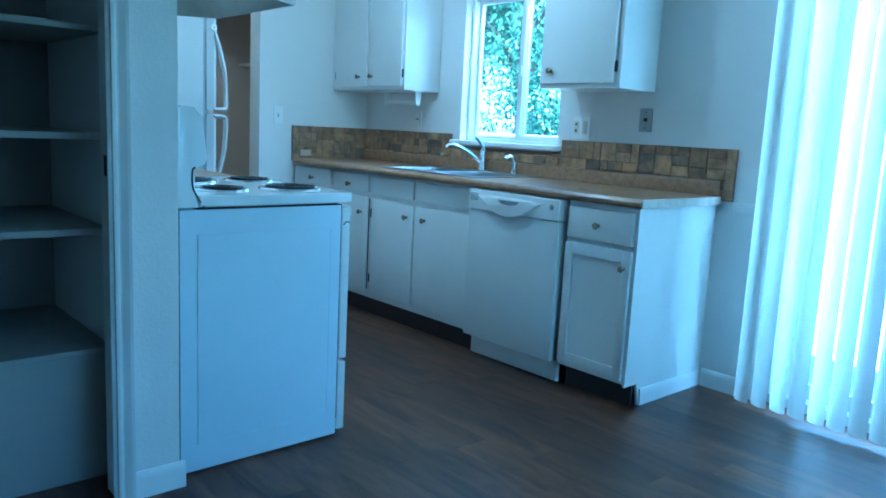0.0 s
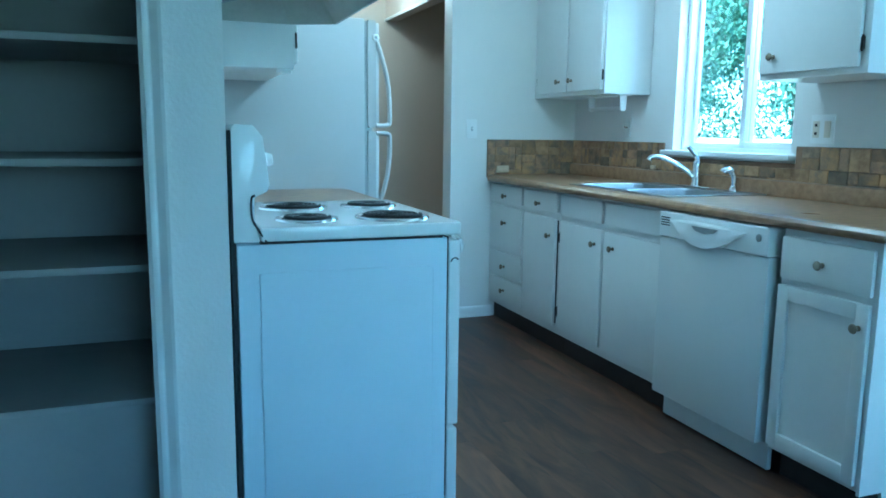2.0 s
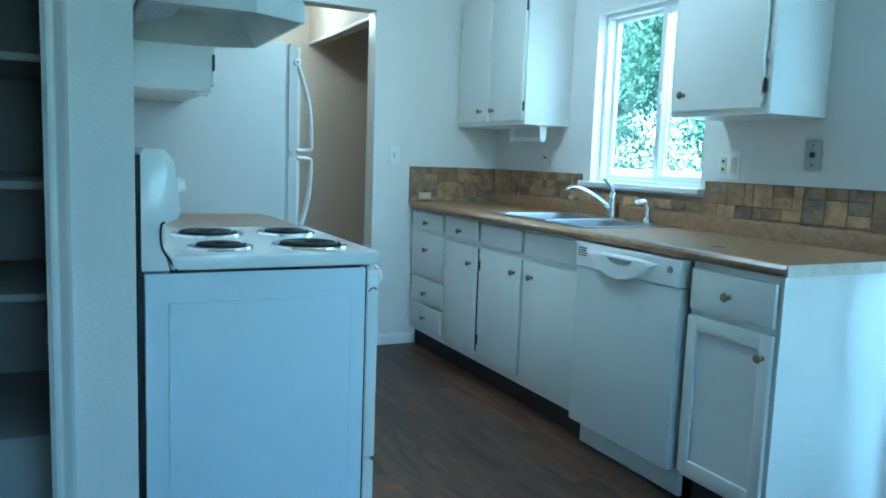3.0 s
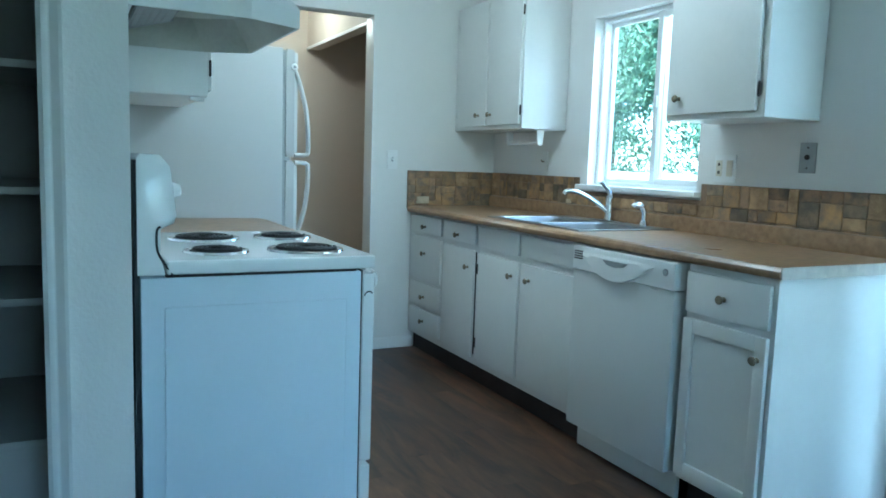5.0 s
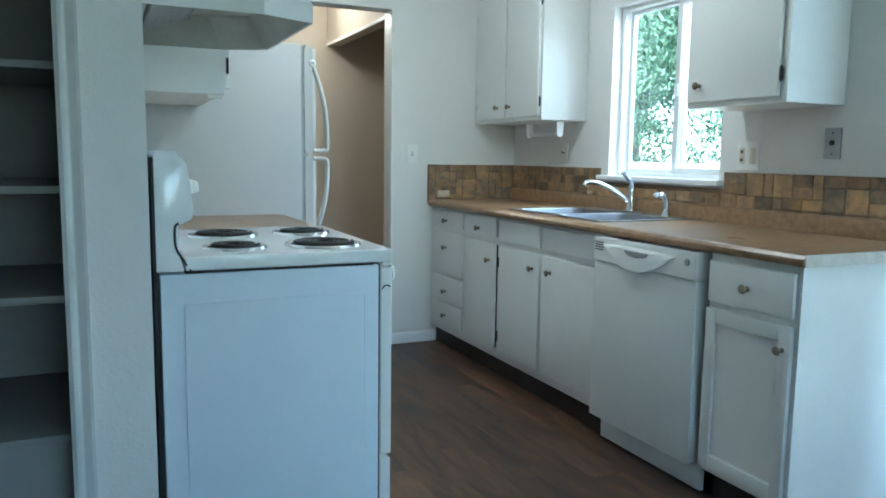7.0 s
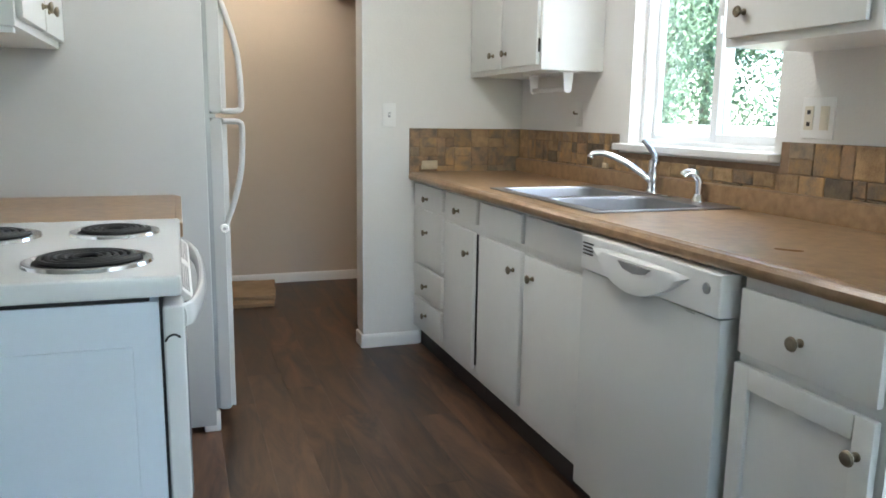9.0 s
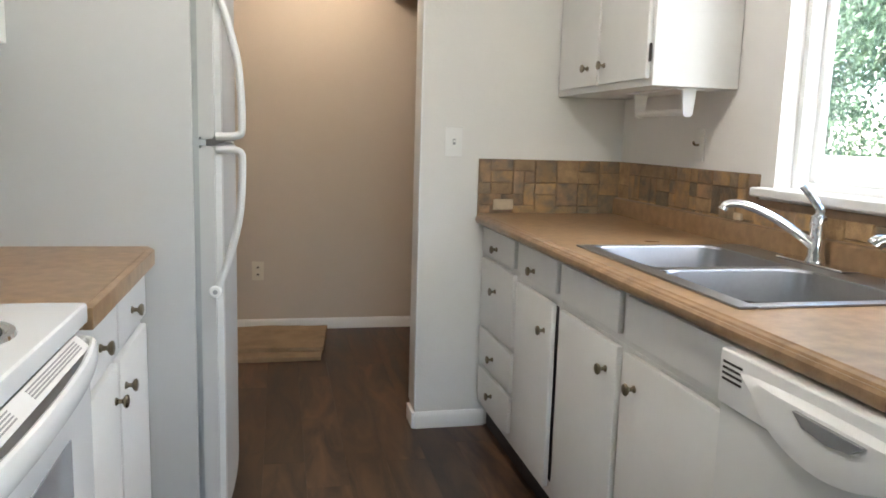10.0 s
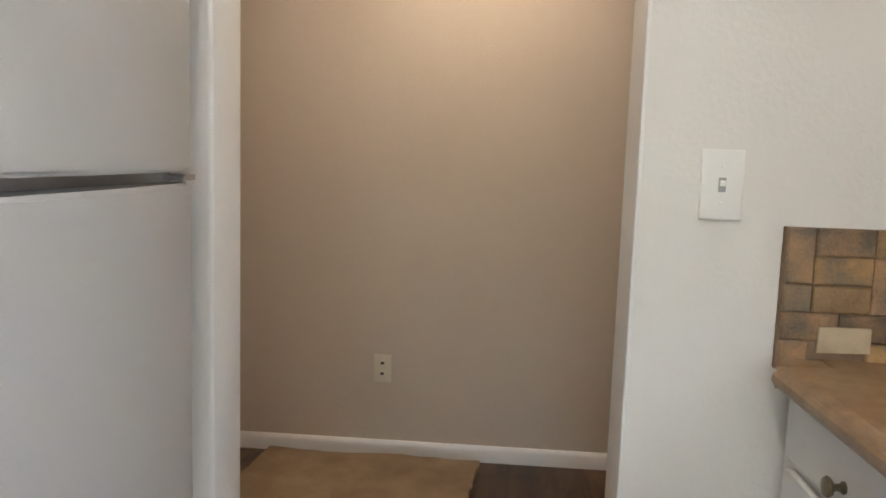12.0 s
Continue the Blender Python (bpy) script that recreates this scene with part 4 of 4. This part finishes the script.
# ---- outdoors ----
solid("ground", box(-120, 180, -150, 150, -0.5, -0.25), M_GRASS, "mown lawn round the house", "ground", S)
solid("patio", box(4.76, 8.3, -1.5, 6.2, -0.25, -0.12, 0.01), M_CONC, "pale concrete patio slab", "patio", S)
solid("pavement", box(11.5, 14.0, -40, 60, -0.25, -0.2, 0.01), M_CONC, "pale concrete path across the lawn", "pavement", S)


def leaves(centre, radii, count, size, seed, material, name, parent, blobs=14):
    r = random.Random(seed)
    verts, faces = [], []
    cl = []
    for _ in range(blobs):
        d = Vector((r.gauss(0, 1), r.gauss(0, 1), r.gauss(0, 0.9))).normalized() * r.uniform(0.35, 1.0)
        cl.append((Vector((d.x * radii[0], d.y * radii[1], d.z * radii[2])), r.uniform(0.26, 0.46)))
    for _ in range(count):
        c, rad = r.choice(cl)
        d = Vector((r.gauss(0, 1), r.gauss(0, 1), r.gauss(0, 1))).normalized() * r.uniform(0.5, 1.0) * rad
        p = Vector(centre) + c + Vector((d.x * radii[0], d.y * radii[1], d.z * radii[2]))
        q = Euler((r.uniform(0, 6.3), r.uniform(0, 6.3), r.uniform(0, 6.3))).to_matrix()
        s = size * r.uniform(0.6, 1.4)
        i = len(verts)
        for u, v, w in ((-0.5, 0, 0), (0, -0.28, 0.05), (0.55, 0, -0.04), (0, 0.28, 0.05)):
            verts.append(p + q @ Vector((u * s, v * s, w * s)))
        faces += [(i, i + 1, i + 2), (i, i + 2, i + 3)]
    me = bpy.data.meshes.new(name)
    o_ = ORG[parent.name]
    me.from_pydata([tuple(v - o_) for v in verts], [], faces)
    me.materials.append(material)
    ob = new(name, me)
    ob.parent = parent
    tagged(ob, kind="stuff")
    return ob


def tree(x, y, h, spread, seed, material, count, size, label):
    r = random.Random(seed)
    t = thing("tree", (x, y, -0.25), label, "tree", "garden trees")
    top = Vector((x + r.uniform(-0.2, 0.2), y + r.uniform(-0.2, 0.2), h * 0.8))
    part("trunk", tube(spline([(x, y, -0.25), (x + 0.05, y, h * 0.3), top]), lambda f: 0.16 * h / 6 * (1 - 0.8 * f), n=10), M_BARK, t)
    for k in range(7):
        a = k * 0.9 + r.uniform(0, 0.5)
        z0 = h * r.uniform(0.3, 0.65)
        e = (x + math.cos(a) * spread * 0.7, y + math.sin(a) * spread * 0.7, z0 + h * 0.2)
        part("limb", tube(spline([(x, y, z0), (x + math.cos(a) * spread * 0.3, y + math.sin(a) * spread * 0.3, z0 + h * 0.12), e], 5), lambda f: 0.05 * h / 6 * (1.1 - f), n=7, up=(0.1, 0.2, 1)), M_BARK, t)
    leaves((x, y, h * 0.62), (spread, spread, h * 0.42), count, size, seed + 50, material, "crown", t, 22)
    return t


# wall added to stand in for an unidentified bright band outside
solid("bright_band_wall", box(8.05, 8.25, 3.5, 22.0, -0.25, 1.15, 0.015), M_CONC, "low pale concrete wall standing in for an unidentified sunlit band", "garden wall", S)
tree(10.2, 9.6, 5.4, 1.7, 3, M_LEAF, 17000, 0.075, "broad green garden tree in full leaf")
tree(10.6, 13.2, 6.0, 2.0, 5, M_LEAF2, 17000, 0.085, "tall dark green garden tree")
tree(13.5, 11.4, 6.5, 2.3, 8, M_LEAF, 14000, 0.095, "broad green garden tree in full leaf")
tree(10.4, 17.5, 6.4, 2.4, 15, M_LEAF, 15000, 0.09, "broad green garden tree in full leaf")
tree(16.0, 19.0, 7.0, 2.8, 9, M_LEAF2, 18000, 0.12, "tall dark green garden tree")
tree(14.5, -2.0, 6.5, 2.4, 11, M_LEAF, 9000, 0.17, "broad green garden tree in full leaf")
for i, (x, y, s) in enumerate(((9.4, 8.2, 1.3), (9.3, 10.6, 1.5), (9.2, 12.6, 1.4), (9.5, 15.2, 1.6))):
    b_ = thing("shrub", (x, y, -0.25), "leafy green garden shrub behind the wall", "shrub", "garden shrubs")
    part("stem", tube([(x, y, -0.25), (x + 0.03, y, 0.3), (x, y + 0.05, 0.8 * s)], 0.03, n=7), M_BARK, b_)
    leaves((x, y, 0.35 + 0.6 * s), (0.75 * s, 0.9 * s, 0.8 * s), 6000, 0.055, 70 + i, M_LEAF if i % 2 else M_LEAF2, "foliage", b_, 16)

# ---- pieces of the setting: wall tiles and floor planks ----
def tile_mesh(w, h, seed, d=0.007):
    """A tumbled tile lying in the local x-z plane, front towards -y."""
    r = random.Random(seed)
    b = bmesh.new()
    g = 0.0013
    def rg(ins, y):
        pts = [(-w / 2, -h / 2), (0, -h / 2), (w / 2, -h / 2), (w / 2, 0), (w / 2, h / 2), (0, h / 2), (-w / 2, h / 2), (-w / 2, 0)]
        return [b.verts.new((p[0] - math.copysign(g + ins, p[0]) * (p[0] != 0) + r.uniform(-0.0008, 0.0008), y, p[1] - math.copysign(g + ins, p[1]) * (p[1] != 0) + r.uniform(-0.0008, 0.0008))) for p in pts]
    r0, r1, r2 = rg(0, 0), rg(0, -d * 0.7), rg(0.0028, -d)
    for p, q in ((r0, r1), (r1, r2)):
        for i in range(8):
            b.faces.new((p[i], p[(i + 1) % 8], q[(i + 1) % 8], q[i]))
    b.faces.new(r2)
    bmesh.ops.recalc_face_normals(b, faces=b.faces)
    return b


TILE_CACHE = {}
def lay_tiles(parent, length, rows_n, u, place, seed, skip):
    """Packs 1x1, 2x1, 1x2 and 2x2 tiles at random over a band."""
    r = random.Random(seed)
    cols = int(round(length / u))
    used = set()
    for c in range(cols):
        for w in range(rows_n):
            if (c, w) in used or skip(c * u, w):
                continue
            opts = [(1, 1), (2, 1), (2, 1), (1, 2), (2, 2), (2, 2)]
            r.shuffle(opts)
            for a, h in opts + [(1, 1)]:
                cells = [(c + i, w + j) for i in range(a) for j in range(h)]
                if all(q not in used and q[0] < cols and q[1] < rows_n and not skip(q[0] * u, q[1]) for q in cells):
                    break
            used.update(cells)
            k = (a, h, r.randrange(3), r.randrange(4))
            if k not in TILE_CACHE:
                TILE_CACHE[k] = mesh_of("tile", tile_mesh(a * u, h * u, k[0] * 31 + k[1] * 7 + k[2]), M_TILES[k[3]], False)
            t = new("tile", TILE_CACHE[k])
            t.parent = parent
            t.matrix_basis = place((c + a / 2) * u, (w + h / 2) * u)


U = 0.0475
bs = tagged(solid("backsplash_window_wall", box(4.590, 4.5995, 2.985, 5.8995, 0.90, 1.066), M_GROUT, "brown tumbled slate tile backsplash on the window wall", "backsplash", S))
part("grout_bed", box(4.590, 4.5995, 4.935, 5.8995, 1.066, 1.140), M_GROUT, bs, smooth=False)
part("grout_bed", box(4.590, 4.5995, 2.985, 4.02, 1.066, 1.140), M_GROUT, bs, smooth=False)
lay_tiles(bs, 2.895, 5, U, lambda a, z: pose(4.590, 5.882 - a, 0.903 + z, 0, 0, -90) @ pose(0, 0, 0), 5, lambda a, w: w >= 3 and 0.90 < a < 1.86)
be = tagged(solid("backsplash_end_wall", box(3.972, 4.590, 5.890, 5.8995, 0.90, 1.140), M_GROUT, "brown tumbled slate tile backsplash on the end wall", "backsplash", S))
lay_tiles(be, 0.61, 5, U, lambda a, z: pose(3.974 + a, 5.890, 0.903 + z), 9, lambda a, w: w == 0 and 0.04 < a < 0.14)
part("tile", prism([(4.034, 0.932), (4.121, 0.934), (4.120, 0.977), (4.036, 0.976)], "y", 5.879, 5.890, 0.003), M_TILEPALE, be, "pale chipped accent tile")
part("tile", box(4.575, 4.590, 4.985, 5.025, 0.993, 1.016, 0.003), M_TILEPALE, bs, "pale chipped accent tile")

fl_ = solid("floor", box(-1.75, 4.75, -2.75, FY + 0.12, -0.012, -0.006), M_KICK, "dark brown wood-look vinyl plank floor", "floor", S)
PW, PL = 0.152, 1.22
def plank_mesh(l):
    b = box(-PW / 2 + 0.0001, PW / 2 - 0.0001, -l / 2 + 0.0001, l / 2 - 0.0001, -0.006, 0.0, 0.0003, 1)
    return b
_plank = mesh_of("plank", plank_mesh(PL), M_PLANK, False)
r_ = random.Random(12)
rest_v, rest_f = [], []
for i in range(42):
    x = -1.75 + PW * (i + 0.5)
    off = r_.uniform(0, PL)
    y = -2.75 - off
    while y < FY:
        yc = y + PL / 2
        near = 1.1 < x < 4.62 and 0.6 < yc < 7.5
        if near and yc + PL / 2 < FY:
            p = new("plank", _plank)
            p.parent = fl_
            p.location = (x, yc, 0)
        else:
            a, c = max(y, -2.75), min(y + PL, FY)
            n = len(rest_v)
            g = 0.0008
            rest_v += [(x - PW / 2 + g, a + g, -0.0004), (x + PW / 2 - g, a + g, -0.0004), (x + PW / 2 - g, c - g, -0.0004), (x - PW / 2 + g, c - g, -0.0004)]
            rest_f.append((n, n + 1, n + 2, n + 3))
        y += PL
_me = bpy.data.meshes.new("planks")
_me.from_pydata(rest_v, [], rest_f)
_me.materials.append(M_PLANKS)
_rp = new("planks", _me)
_rp.parent = fl_
tagged(_rp, kind="stuff")
